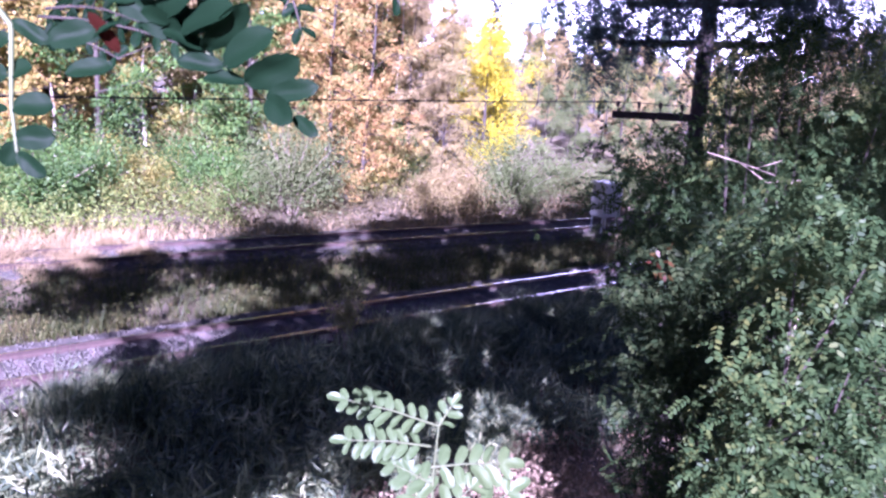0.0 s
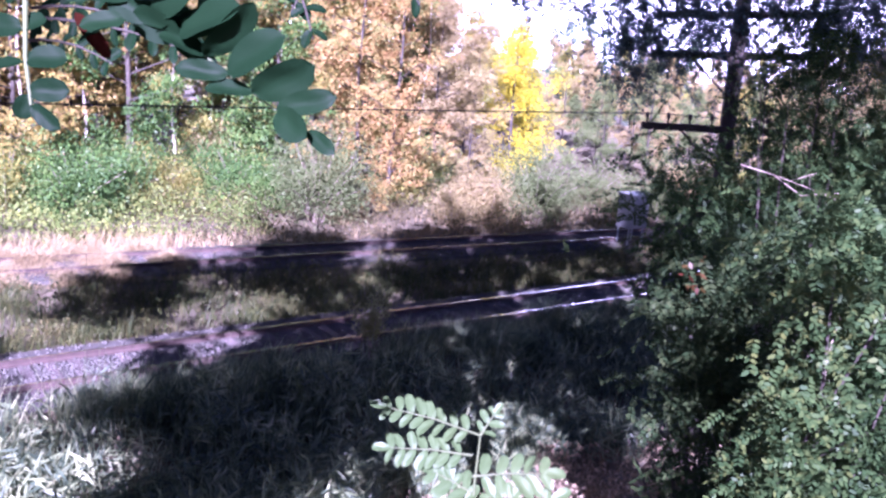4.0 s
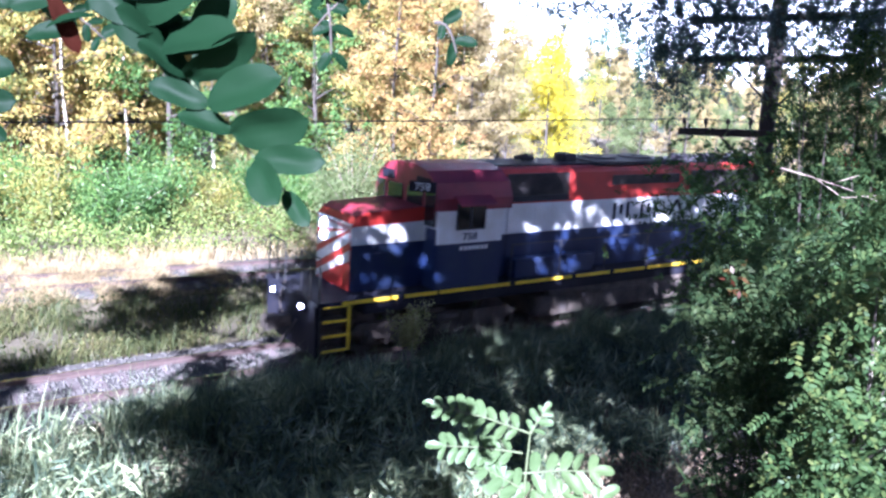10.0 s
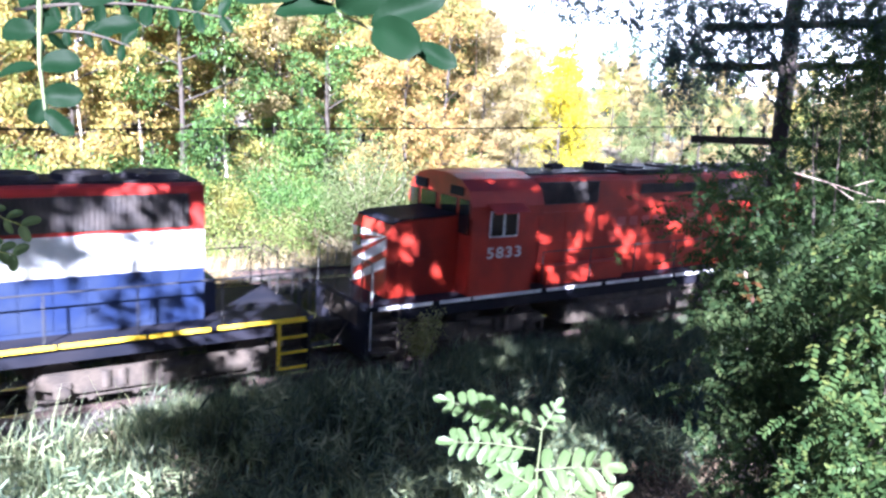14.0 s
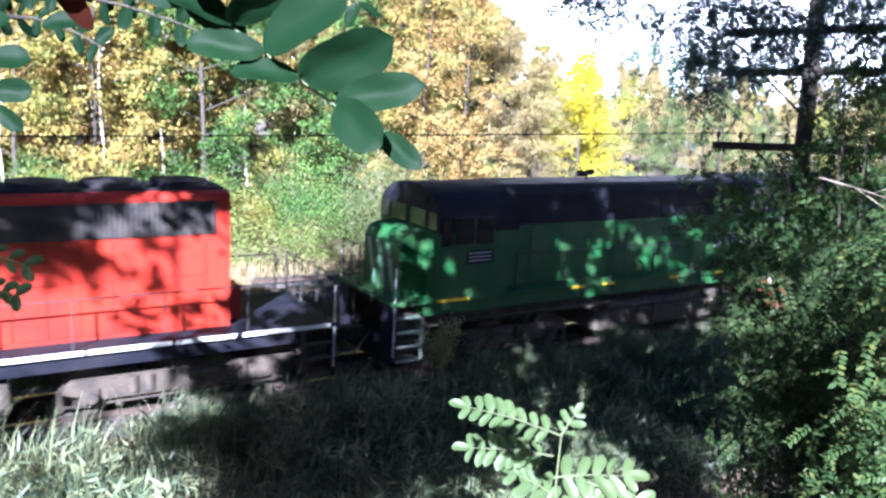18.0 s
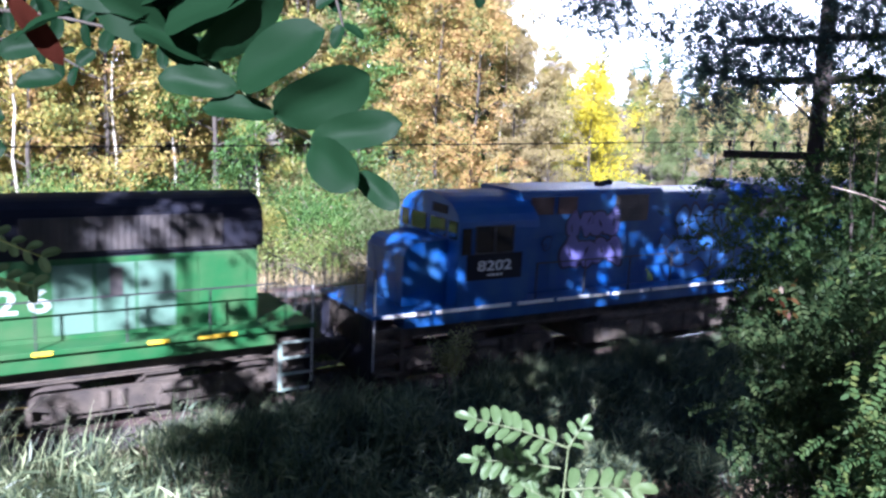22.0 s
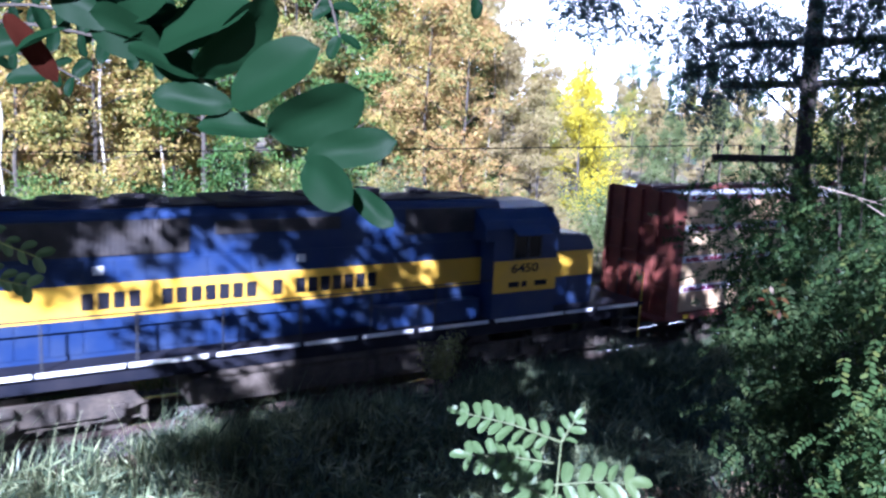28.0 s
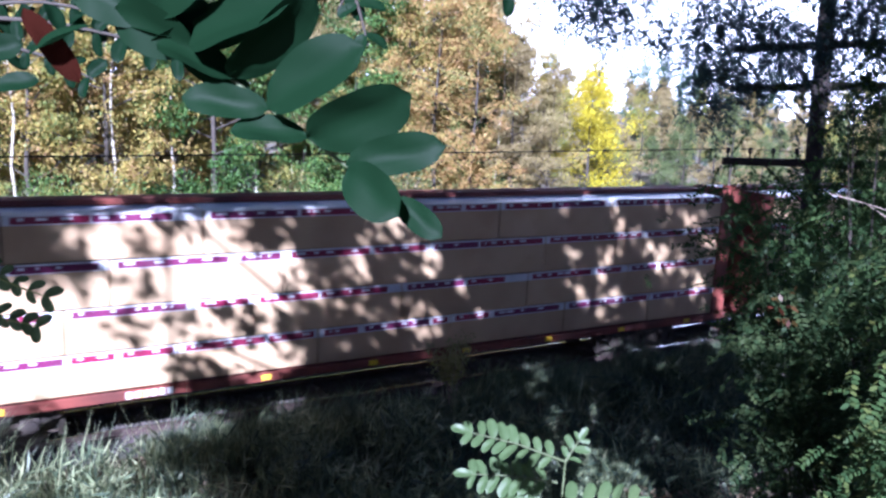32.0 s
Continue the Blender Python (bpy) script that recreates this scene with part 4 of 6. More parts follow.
for k in range(4):
    bubble(b, "spray_shape", VIOLET_S, 6.98 + 0.46 * k, 3.72 + 0.03 * (k % 2), 0.24, 0.38, 0.1)
    bubble(b, "spray_shape", VIOLET_S, 6.95 + 0.52 * k, 2.95 - 0.03 * (k % 2), 0.28, 0.40, -0.1)
for k in range(4):
    bubble(b, "spray_shape", AQUA_S, 11.15 + 0.55 * k, 3.66 - 0.04 * (k % 2), 0.28, 0.45, 0.12)
    bubble(b, "spray_shape", AQUA_S, 11.1 + 0.6 * k, 2.75 + 0.04 * (k % 2), 0.31, 0.46, -0.08)
bubble(b, "spray_shape", ROYAL_P, 6.1, 3.25, 0.15, 0.2)
bubble(b, "spray_shape", AQUA_S, 10.5, 3.1, 0.16, 0.18)
bubble(b, "spray_shape", AQUA_S, 13.6, 3.45, 0.16, 0.18)


def lumber_car(u0):
    b = Builder("lumber_car", "centre-beam flat car stacked with wrapped lumber packs", "rail car", u0, 24.3)
    b.add("side_sill", boxed(0.3, 23.4, -1.42, 1.42, 0.86, 1.06, bevel=0.02), CAR_RED)
    b.add("centre_sill", boxed(-0.1, 23.8, -0.4, 0.4, 0.6, 0.9, bevel=0.02), CAR_RED)
    b.add("centre_beam", boxed(0.6, 23.1, -0.06, 0.06, 1.06, 4.6), CAR_RED)
    b.add("beam_cap", boxed(0.35, 23.35, -0.32, 0.32, 4.66, 4.78, bevel=0.015), CAR_RED)
    for u, s in ((0.35, 1), (23.35, -1)):
        bulk = b.add("bulkhead", boxed(*sorted((u, u + s * 0.1)), -1.42, 1.42, 0.95, 4.68, bevel=0.01), CAR_RED)
        for y in (-1.36, -0.7, 0.0, 0.7, 1.36):
            b.add("rib", boxed(*sorted((u - s * 0.12, u)), y - 0.06, y + 0.06, 0.95, 4.66, bevel=0.01), CAR_RED, bulk)
        for z in (1.8, 2.7, 3.6):
            b.add("rib", boxed(*sorted((u - s * 0.07, u)), -1.36, 1.36, z - 0.05, z + 0.05), CAR_RED, bulk)
        for y in (-1.42, 1.30):
            b.add("end_post", boxed(*sorted((u + s * 0.1, u + s * 0.38)), y, y + 0.12, 0.95, 4.66, bevel=0.01), CAR_RED, bulk)
        b.add("end_platform", boxed(*sorted((u - s * 0.55, u)), -1.4, 1.4, 0.9, 0.98), CAR_RED)
        coupler(b, u - s * 0.1, -s)
        bm = bmesh.new()
        for q in range(5):
            rod(bm, (u - s * 0.2, -1.3, 0.5 + 0.4 * q), (u - s * 0.2, -0.9, 0.5 + 0.4 * q), 0.012, sides=6)
        b.add("ladder", bm, CAR_RED)
    truck(b, 3.4, 1.78, 2)
    truck(b, 20.3, 1.78, 2)
    tiers = (1.08, 1.90, 2.79, 3.72, 4.64)
    cuts = ((0.76, 3.6, 7.03, 10.11, 13.6, 17.2, 20.3, 22.95), (0.76, 4.9, 8.6, 12.2, 15.9, 19.4, 22.95), (0.76, 5.74, 9.3, 12.9, 16.4, 19.9, 22.95), (0.76, 3.9, 7.55, 11.2, 14.9, 18.6, 22.95))
    rng = np.random.default_rng(21)
    words = bmesh.new()
    for k in range(4):
        z0, z1 = tiers[k], tiers[k + 1]
        for u_a, u_b in zip(cuts[k], cuts[k][1:]):
            for s in (-1, 1):
                jig = rng.uniform(0, 0.03)
                ya, yb = sorted((s * 0.08, s * (1.38 + jig)))
                pack = b.add("lumber_pack", boxed(u_a + 0.015, u_b - 0.015, ya, yb, z0 + 0.03, z1 - 0.005, bevel=0.008), LUMBER)
                yo, yi = s * (1.38 + jig + 0.007), s * (1.38 + jig - 0.02)
                b.add("wrap_edge", boxed(u_a + 0.02, u_b - 0.02, *sorted((yi, yo)), z1 - 0.185, z1 + 0.004), WRAP, pack, "white printed wrapping")
                if k == 3:
                    b.add("wrap_top", boxed(u_a + 0.02, u_b - 0.02, *sorted((s * 0.34, yo)), z1 - 0.004, z1 + 0.006), WRAP, pack)
                if s > 0:
                    continue
                u = u_a + 0.15
                while u < u_b - 0.5:
                    ln = rng.uniform(0.8, 2.2)
                    e = min(u + ln, u_b - 0.1)
                    b.add("print_bar", boxed(u, e, s * (1.38 + jig + 0.011), s * (1.38 + jig + 0.005), z1 - 0.165, z1 - 0.03), (WRAP_M, WRAP_V, WRAP_V, WRAP_M)[rng.integers(4)], pack)
                    w = u + 0.12
                    while w < e - 0.25:
                        wl = rng.uniform(0.05, 0.22)
                        box(words, w, w + wl, s * (1.38 + jig + 0.013), s * (1.38 + jig + 0.010), z1 - 0.105, z1 - 0.05)
                        w += wl + rng.uniform(0.04, 0.5)
                    u = e + rng.uniform(0.02, 0.3)
    tagged(b.add('fine_print', words, WRAP, label='small white print on the wrapping'), 'small white print on the wrapping', kind='stuff')
    for u in np.arange(1.0, 23, 2.6):
        for s in (-1, 1):
            b.add("reflector", boxed(u, u + 0.22, *sorted((s * 1.42, s * 1.428)), 0.9, 1.02), YELLOW_P)
    for k in range(6):
        b.add("lettering_bar", boxed(6.0 + 0.16 * k, 6.11 + 0.16 * k, -1.428, -1.421, 0.89, 1.03), WHITE_P)
    return b


lumber_car(105.0)
lumber_car(129.6)

# ---- trees and shrubs ----
def tree_meshes(seed, height, base, radius, leaves, size, bark, leaf, trunk_r=0.16, lean=0.05, limbs=14, cone=False, thin=1.0, clump=0.95, per=7):
    """Trunk and limbs in one mesh, the crown of leaves in clumps along the limbs in another."""
    rng = np.random.default_rng(seed)
    n = 9
    h = np.linspace(0, height, n)
    path = np.stack([np.cumsum(rng.normal(0, lean, n)) * height / 14, np.cumsum(rng.normal(0, lean, n)) * height / 14, h], 1)
    path[0] = (0, 0, -0.3)
    chunks = [tube_arrays(path, trunk_r * (1 - 0.85 * (h / height) ** 1.2), 7)]
    tips = []
    for i in range(limbs):
        t = base / height + (1 - base / height) * (i + rng.uniform(0, 0.9)) / limbs
        p = np.array([np.interp(t * height, h, path[:, k]) for k in range(3)])
        a = rng.uniform(0, 2 * math.pi)
        fall = (1.05 - (t - base / height) / (1 - base / height)) if cone else math.sin(math.pi * min(1, 0.25 + 0.75 * (t - base / height) / (1 - base / height)))
        ln = radius * max(0.25, fall) * rng.uniform(0.7, 1.15)
        rise = -0.15 if cone else rng.uniform(0.2, 0.7)
        q = p + np.array([math.cos(a), math.sin(a), rise]) * ln
        mid = (p + q) / 2 + rng.normal(0, 0.08 * ln, 3)
        chunks.append(tube_arrays([p, mid, q], [trunk_r * 0.4 * (1 - t * 0.6), trunk_r * 0.22, 0.012], 5))
        for k in range(per):
            s = rng.uniform(0.3, 1.12)
            tips.append((p + (q - p) * s + rng.normal(0, 0.13 * radius, 3), rng.uniform(0.35, 1.0) * (thin if t > 0.5 else 1)))
    c = np.array([t[0] for t in tips])
    w = np.array([t[1] for t in tips])
    pick = rng.choice(len(c), leaves, p=w / w.sum())
    at = c[pick] + rng.normal(size=(leaves, 3)) * (np.array([0.2, 0.2, 0.13]) * radius * clump) * np.maximum(w[pick], 0.35)[:, None]
    return mesh_from("trunk", *join_arrays(chunks), bark), mesh_from("crown", *leaf_arrays(rng, at, size), leaf)


def shrub_meshes(seed, height, radius, leaves, size, leaf, stems=12):
    rng = np.random.default_rng(seed)
    chunks, ends = [], []
    for i in range(stems):
        a, r = rng.uniform(0, 2 * math.pi), radius * math.sqrt(rng.uniform(0.05, 1))
        q = np.array([math.cos(a) * r, math.sin(a) * r, height * rng.uniform(0.45, 1.0) * (1 - 0.35 * (r / radius) ** 2)])
        chunks.append(tube_arrays([(q[0] * 0.15, q[1] * 0.15, -0.2), (q[0] * 0.45, q[1] * 0.45, q[2] * 0.6), q], [0.03, 0.02, 0.006], 5))
        for k in range(5):
            ends.append(q * rng.uniform(0.35, 1.0) + rng.normal(0, 0.14 * radius, 3))
    ends = np.array(ends)
    ends[:, 2] = np.abs(ends[:, 2]) + 0.05
    at = ends[rng.integers(0, len(ends), leaves)] + rng.normal(size=(leaves, 3)) * radius * 0.17
    at[:, 2] = np.abs(at[:, 2])
    return mesh_from("brushwood", *join_arrays(chunks), TWIG), mesh_from("foliage", *leaf_arrays(rng, at, size, droop=0.1), leaf)


def plant(name, meshes, x, y, scale=1.0, turn=0.0, label="", category="tree", group="", leaf=None, z=None, names=("trunk", "crown")):
    root = tagged(new(name), label, category, group)
    zz = bed(x, y) if z is None else z
    root.matrix_basis = pose(x, y, zz, 0, 0, turn) @ Matrix.Diagonal((scale, scale, scale, 1))
    for n, me in zip(names, meshes):
        ob = child(n, me, root)
        if n == names[-1] and leaf is not None:
            ob.material_slots[0].link = "OBJECT"
            ob.material_slots[0].material = leaf
    return root


def polar(az, dist):
    """A place by heading from the viewpoint and ground distance."""
    return math.sin(radians(az)) * dist, -18.35 + math.cos(radians(az)) * dist


def make_forest():
    rng = np.random.default_rng(11)
    front = [tree_meshes(20 + i, 15, 0.7, 3.2, 22000, 0.15, BARK, LEAF_ORANGE, 0.13, limbs=30, per=11, clump=0.5) for i in range(4)]
    middle = [tree_meshes(24 + i, 15, 1.2, 3.2, 13000, 0.19, BARK, LEAF_ORANGE, 0.15, limbs=22, per=9, clump=0.55) for i in range(3)]
    back = [tree_meshes(27 + i, 15, 2.5, 3.2, 6500, 0.26, BARK, LEAF_ORANGE, 0.16, limbs=18, per=8, clump=0.6) for i in range(3)]
    ranks = (front, middle, back)
    birch = [tree_meshes(30 + i, 15, 5.0, 2.3, 5200, 0.15, BIRCH, LEAF_GOLD, 0.08, lean=0.13, per=9, clump=0.6) for i in range(3)]
    fir = tree_meshes(40, 17, 1.5, 3.0, 5200, 0.30, BARK, LEAF_FIR, 0.2, limbs=30, cone=True)
    words = {LEAF_ORANGE: "tall maple with orange and rust autumn leaves", LEAF_GOLD: "tall tree with golden autumn leaves", LEAF_MIX: "tall tree turning from green to gold",
             LEAF_GREEN: "tall tree with leaves still green", LEAF_PALE: "tall tree with thin pale tan leaves", LEAF_OLIVE: "tall tree with dull olive leaves"}
    leafs = [LEAF_ORANGE, LEAF_GOLD, LEAF_MIX, LEAF_PALE, LEAF_GREEN]
    bands = [(-8, 14, [2, 2, 3, 0, 3]), (14, 26, [3, 2, 5, 2, 2]), (26, 34, [4, 3, 3, 3, 1]), (34, 42, [2, 1, 1, 6, 0])]
    for a0, a1, w in bands:
        for row, (d0, d1) in enumerate(((40, 46), (47, 56), (58, 72))):
            for az in np.arange(a0, a1, 2.6 - 0.4 * row):
                az += rng.uniform(-0.8, 0.8)
                dist = rng.uniform(d0, d1)
                lf = leafs[rng.choice(5, p=np.array(w) / sum(w))]
                if abs(az - 41.3) < 2.4:
                    continue
                x, y = polar(az, dist)
                tall = 1.0 if az < 31 else 0.6 if az > 34 else 0.8
                plant("tree", ranks[row][rng.integers(3)], x, y, tall * rng.uniform(0.85, 1.25) * (1 + 0.12 * row), rng.uniform(0, 360), words[lf], "tree", "trees of the autumn wood", lf)
    for az, dist, sc in ((10.7, 40, 1.0), (14.2, 41, 0.9), (5.0, 39.5, 1.0), (16.8, 44, 0.9), (26.0, 44, 0.9), (31.0, 45, 0.9), (0.5, 40, 1), (7.2, 44, 0.9), (3.5, 42, 1.0), (19.5, 43, 1.05), (21.6, 45, 0.95), (22.6, 46, 0.8), (35.5, 43, 0.85), (37.2, 46, 0.7)):
        x, y = polar(az, dist)
        plant("birch", birch[rng.integers(3)], x, y, sc, rng.uniform(0, 360), "slender birch with a white trunk and sparse yellow leaves", "birch", "birches at the edge of the wood",
              LEAF_PALE if az > 30 else None)
    x, y = polar(41.3, 50)
    plant("yellow_tree", tree_meshes(51, 13, 1.0, 3.3, 17000, 0.19, BARK, LEAF_YELLOW, 0.15, limbs=30, per=9, clump=0.85), x, y, 0.73, 20, "narrow tree in bright lemon-yellow autumn leaf", "tree")
    for az, dist, sc in ((43.8, 100, 0.62), (44.6, 104, 0.7), (45.6, 105, 0.74), (46.8, 100, 0.64), (47.9, 98, 0.7), (49.2, 110, 0.72), (50.6, 104, 0.62), (52.3, 108, 0.66)):
        x, y = polar(az, dist)
        plant("fir", fir, x, y, sc, rng.uniform(0, 360), "distant dark green conifer", "conifer", "conifers on the skyline")
    for az in np.arange(39, 76, 1.25):
        for dist in (60 + rng.uniform(-4, 6), 74 + rng.uniform(-5, 5), 92 + rng.uniform(-8, 8)):
            x, y = polar(az + rng.uniform(-0.8, 0.8), dist)
            lf = (LEAF_PALE, LEAF_MIX, LEAF_PALE, LEAF_OLIVE)[rng.integers(4)]
            plant("tree", back[rng.integers(3)], x, y, (0.36 if dist < 70 else 0.46) + 0.16 * rng.random() + 0.02 * max(0, az - 54), rng.uniform(0, 360), words[lf], "tree", "trees of the autumn wood", lf)


ROUND = (28.6, 43.5)


def make_shrubs():
    rng = np.random.default_rng(12)
    kinds = [shrub_meshes(60 + i, 2.6, 1.7, 7500, 0.105, LEAF_GREEN, 16) for i in range(3)]
    words = {LEAF_GREEN: "leafy green shrub beside the siding", LEAF_OLIVE: "dense olive green shrub beside the siding", LEAF_PALE: "dry tan brushwood beside the siding",
             LEAF_MIX: "yellowing shrub beside the siding", LEAF_ORANGE: "rust-coloured shrub beside the siding"}
    spots = []
    dome = [shrub_meshes(66 + i, 4.6, 2.5, 17000, 0.115, LEAF_OLIVE, 44) for i in range(2)]
    for i, az in enumerate(ROUND):
        x, y = polar(az, (37, 41)[i])
        plant('shrub', dome[i], x, y, (1.0, 0.95)[i], 30 * i, 'large rounded olive green bush beside the siding', 'shrub', 'shrubs beside the siding', None, names=('brushwood', 'foliage'))
    for az in np.arange(-4, 25, 1.7):
        spots.append((az + rng.uniform(-0.5, 0.5), rng.uniform(36, 40), rng.uniform(0.7, 1.25), (LEAF_GREEN, LEAF_GREEN, LEAF_MIX)[rng.integers(3)]))
    for az in np.arange(24, 72, 1.8):
        if any(abs(az - a) < 3.2 for a in ROUND):
            continue
        spots.append((az + rng.uniform(-0.5, 0.5), rng.uniform(38, 44) + max(0, az - 40) * 0.6, rng.uniform(0.7, 1.2), (LEAF_PALE, LEAF_OLIVE, LEAF_MIX, LEAF_OLIVE)[rng.integers(4)]))
    for az, dist, sc, lf in spots:
        x, y = polar(az, dist)
        plant("shrub", kinds[rng.integers(3)], x, y, sc, rng.uniform(0, 360), words[lf], "shrub", "shrubs beside the siding", lf, names=("brushwood", "foliage"))


def blades(rng, n, where, height, width, lean, segs=2, grow=None):
    """Grass blades: bent tapering strips."""
    at = where(n)
    n = len(at)
    a = rng.uniform(0, 2 * math.pi, n)
    h = height * rng.uniform(0.5, 1.25, n)
    if grow is not None:
        h = h * grow(at)
    bend = lean * rng.uniform(0.2, 1.3, n) * h
    d = np.stack([np.cos(a), np.sin(a), np.zeros(n)], 1)
    side = np.stack([-np.sin(a + 0.6), np.cos(a + 0.6), np.zeros(n)], 1) * width / 2
    rows = []
    for i in range(segs + 1):
        t = i / segs
        c = at + d * (bend * t * t)[:, None] + np.array([0, 0, 1.0]) * (h * (t - 0.22 * t * t))[:, None]
        wdt = side * (1 - 0.92 * t)
        rows += [c - wdt, c + wdt]
    v = np.stack(rows, 1).reshape(-1, 3)
    k = 2 * (segs + 1)
    f = np.concatenate([np.arange(n)[:, None] * k + np.array([[2 * i, 2 * i + 1, 2 * i + 3, 2 * i + 2]]) for i in range(segs)])
    return v, f


def ground_z(xy):
    return np.array([bed(x, y) for x, y in xy])


def field(rng, x0, x1, y0, y1, clump=0.0, keep=None):
    def where(n):
        xy = np.stack([rng.uniform(x0, x1, n), rng.uniform(y0, y1, n)], 1)
        if keep is not None:
            xy = xy[keep(xy)]
        if clump:
            g = np.array([noise.noise(Vector((x * 0.45, y * 0.45, 3.0))) for x, y in xy])
            xy = xy[g + rng.uniform(-0.35, 0.35, len(xy)) > -clump]
        return np.concatenate([xy, ground_z(xy)[:, None] - 0.03], 1)
    return where


def tuft(p):
    """Uneven growth in tufts."""
    return np.array([0.85 + 0.75 * noise.noise(Vector((x * 0.9, y * 0.9, 7.0))) + 0.3 * noise.noise(Vector((x * 2.6, y * 2.6, 2.0))) for x, y, z in p]).clip(0.25, 1.5)


def make_weed():
    rng = np.random.default_rng(16)
    root = tagged(new("tall_weed"), "tall pale weed with small leaves beside the track", "weed")
    x, y = 10.35, -2.3
    ends = []
    for i in range(7):
        e = np.array([x + rng.normal(0, 0.22), y + rng.normal(0, 0.2), rng.uniform(1.0, 1.65)])
        p = np.array([[x + rng.normal(0, 0.08), y, bed(x, y) - 0.05], [(x + e[0]) / 2, (y + e[1]) / 2, 0.6], e])
        child("stem", mesh_from("stem", *tube_arrays(p, [0.012, 0.009, 0.004], 5), TWIG), root)
        ends += [p[1] + (e - p[1]) * k for k in np.linspace(0.1, 1, 8)]
    ends = np.array(ends)
    at = ends[rng.integers(0, len(ends), 1500)] + rng.normal(0, 0.09, (1500, 3))
    child("foliage", mesh_from("foliage", *leaf_arrays(rng, at, 0.085, 0.4), leaf_mat("weed_leaf", [(0.2, 0.24, 0.08), (0.32, 0.32, 0.14), (0.46, 0.43, 0.24)])), root)


def make_grass():
    rng = np.random.default_rng(13)

    def stuff(name, arrays, material, label, cat):
        tagged(new(name, mesh_from(name, *arrays, material)), label, cat, kind="stuff")

    wet = lambda xy: (xy[:, 0] < 5.2) | (xy[:, 1] > -7.4 + 0.5 * np.sin(xy[:, 0] * 1.7))
    off2 = lambda xy: np.abs(xy[:, 1] - side_y(xy[:, 0])) > 1.5
    stuff("reeds", blades(rng, 38000, field(rng, -4, 34, -10.5, -1.9, 0.12, wet), 1.2, 0.026, 0.38, 3, lambda p: np.interp(p[:, 0], [8, 13, 34], [1.15, 0.75, 0.7]) * np.interp(p[:, 1], [-5, -3, -2.2], [1.0, 1.35, 0.9]) * np.interp(p[:, 0], [1, 6, 8], [1.2, 1.15, 1.0]) * tuft(p)), REED, "tall grey-green reeds filling the ditch below the track", "reeds")
    at = field(rng, -4, 34, -10.5, -2.6, 0.25, wet)(85000)
    at[:, 2] += rng.uniform(0.1, 1.15, len(at)) ** 0.8 * np.interp(at[:, 0], [8, 13, 34], [1.1, 0.7, 0.6]) * tuft(at)
    stuff("reed_leaves", leaf_arrays(rng, at, 0.36, 0.12, -0.35), REED, "narrow grey-green reed leaves in the ditch", "reeds")
    stuff("tall_weeds", join_arrays([blades(rng, 46000, field(rng, -6, 46, 1.8, 8.0, 0.25, off2), 0.72, 0.026, 0.7, 2, tuft), ]), WEED, "rank dry weeds between the two tracks", "weeds")
    DRY = leaf_mat("dry_weed", [(0.05, 0.06, 0.028), (0.09, 0.085, 0.045), (0.18, 0.15, 0.08), (0.32, 0.26, 0.14)], patch=0.4)
    on2 = lambda xy: np.abs(xy[:, 1] - side_y(xy[:, 0])) < 1.9
    stuff("siding_weeds", blades(rng, 90000, field(rng, -8, 50, 4.5, 11.5, 0.3, on2), 0.27, 0.035, 0.8, 2, lambda p: tuft(p) * np.interp(p[:, 0], [8, 13], [2.0, 1.0])), DRY, "thin weeds grown over the siding ballast", "weeds")
    left2 = lambda xy: np.abs(xy[:, 1] - side_y(xy[:, 0])) < 2.0
    stuff("siding_straw", blades(rng, 100000, field(rng, -8, 9.5, 6.4, 12, 0.5, left2), 0.58, 0.03, 0.6, 2, tuft), STRAW, "bleached grass grown over the end of the siding", "grass")
    stuff("track_weeds", blades(rng, 34000, field(rng, 3.5, 30, -3.2, -1.35, 0.15), 0.8, 0.026, 0.5, 2, tuft), REED, "rank grass grown up along the near ballast", "weeds")
    sunny = lambda xy: off2(xy) & (rng.uniform(0, 1, len(xy)) < np.interp(xy[:, 0], [9, 13], [1.0, 0.1]))
    stuff("straw_grass", blades(rng, 30000, field(rng, -8, 60, 9.0, 13.5, 0.3, sunny), 0.7, 0.032, 0.45), STRAW, "bleached straw-coloured grass beyond the siding", "grass")
    at = field(rng, -8, 15, 12.2, 18, 0.25)(26000)
    at[:, 2] += rng.uniform(0, 1.25, len(at)) * tuft(at)
    stuff("undergrowth", leaf_arrays(rng, at, 0.14), leaf_mat("undergrowth", [GREEN, (0.14, 0.2, 0.05), LIME, (0.34, 0.34, 0.07)]), "low green and yellow undergrowth at the edge of the wood", "undergrowth")
    at = field(rng, -6, 46, 1.9, 7.6, 0.15, off2)(30000)
    at[:, 2] += rng.uniform(0, 0.85, len(at)) ** 1.6
    stuff("weed_leaves", leaf_arrays(rng, at, 0.10), WEED, "leafy weeds between the two tracks", "weeds")
    at = field(rng, 11, 60, 8.0, 17, 0.3, off2)(52000)
    at[:, 2] += rng.uniform(0, 1.5, len(at)) ** 1.3 * tuft(at) * np.interp(at[:, 1] - side_y(at[:, 0]), [1.5, 4], [0.5, 1.0])
    stuff("low_brush", leaf_arrays(rng, at, 0.13, 0.4), leaf_mat("low_brush", [(0.055, 0.06, 0.03), (0.10, 0.09, 0.045), (0.155, 0.125, 0.06), (0.17, 0.17, 0.065)], patch=0.7), "low brown and olive brush along the siding", "brush")
    dry = lambda xy: ~wet(xy)
    at = field(rng, 4, 14, -11.5, -6.5, 0.15, dry)(16000)
    at[:, 2] += rng.uniform(0, 1.0, len(at)) ** 1.2 * tuft(at)
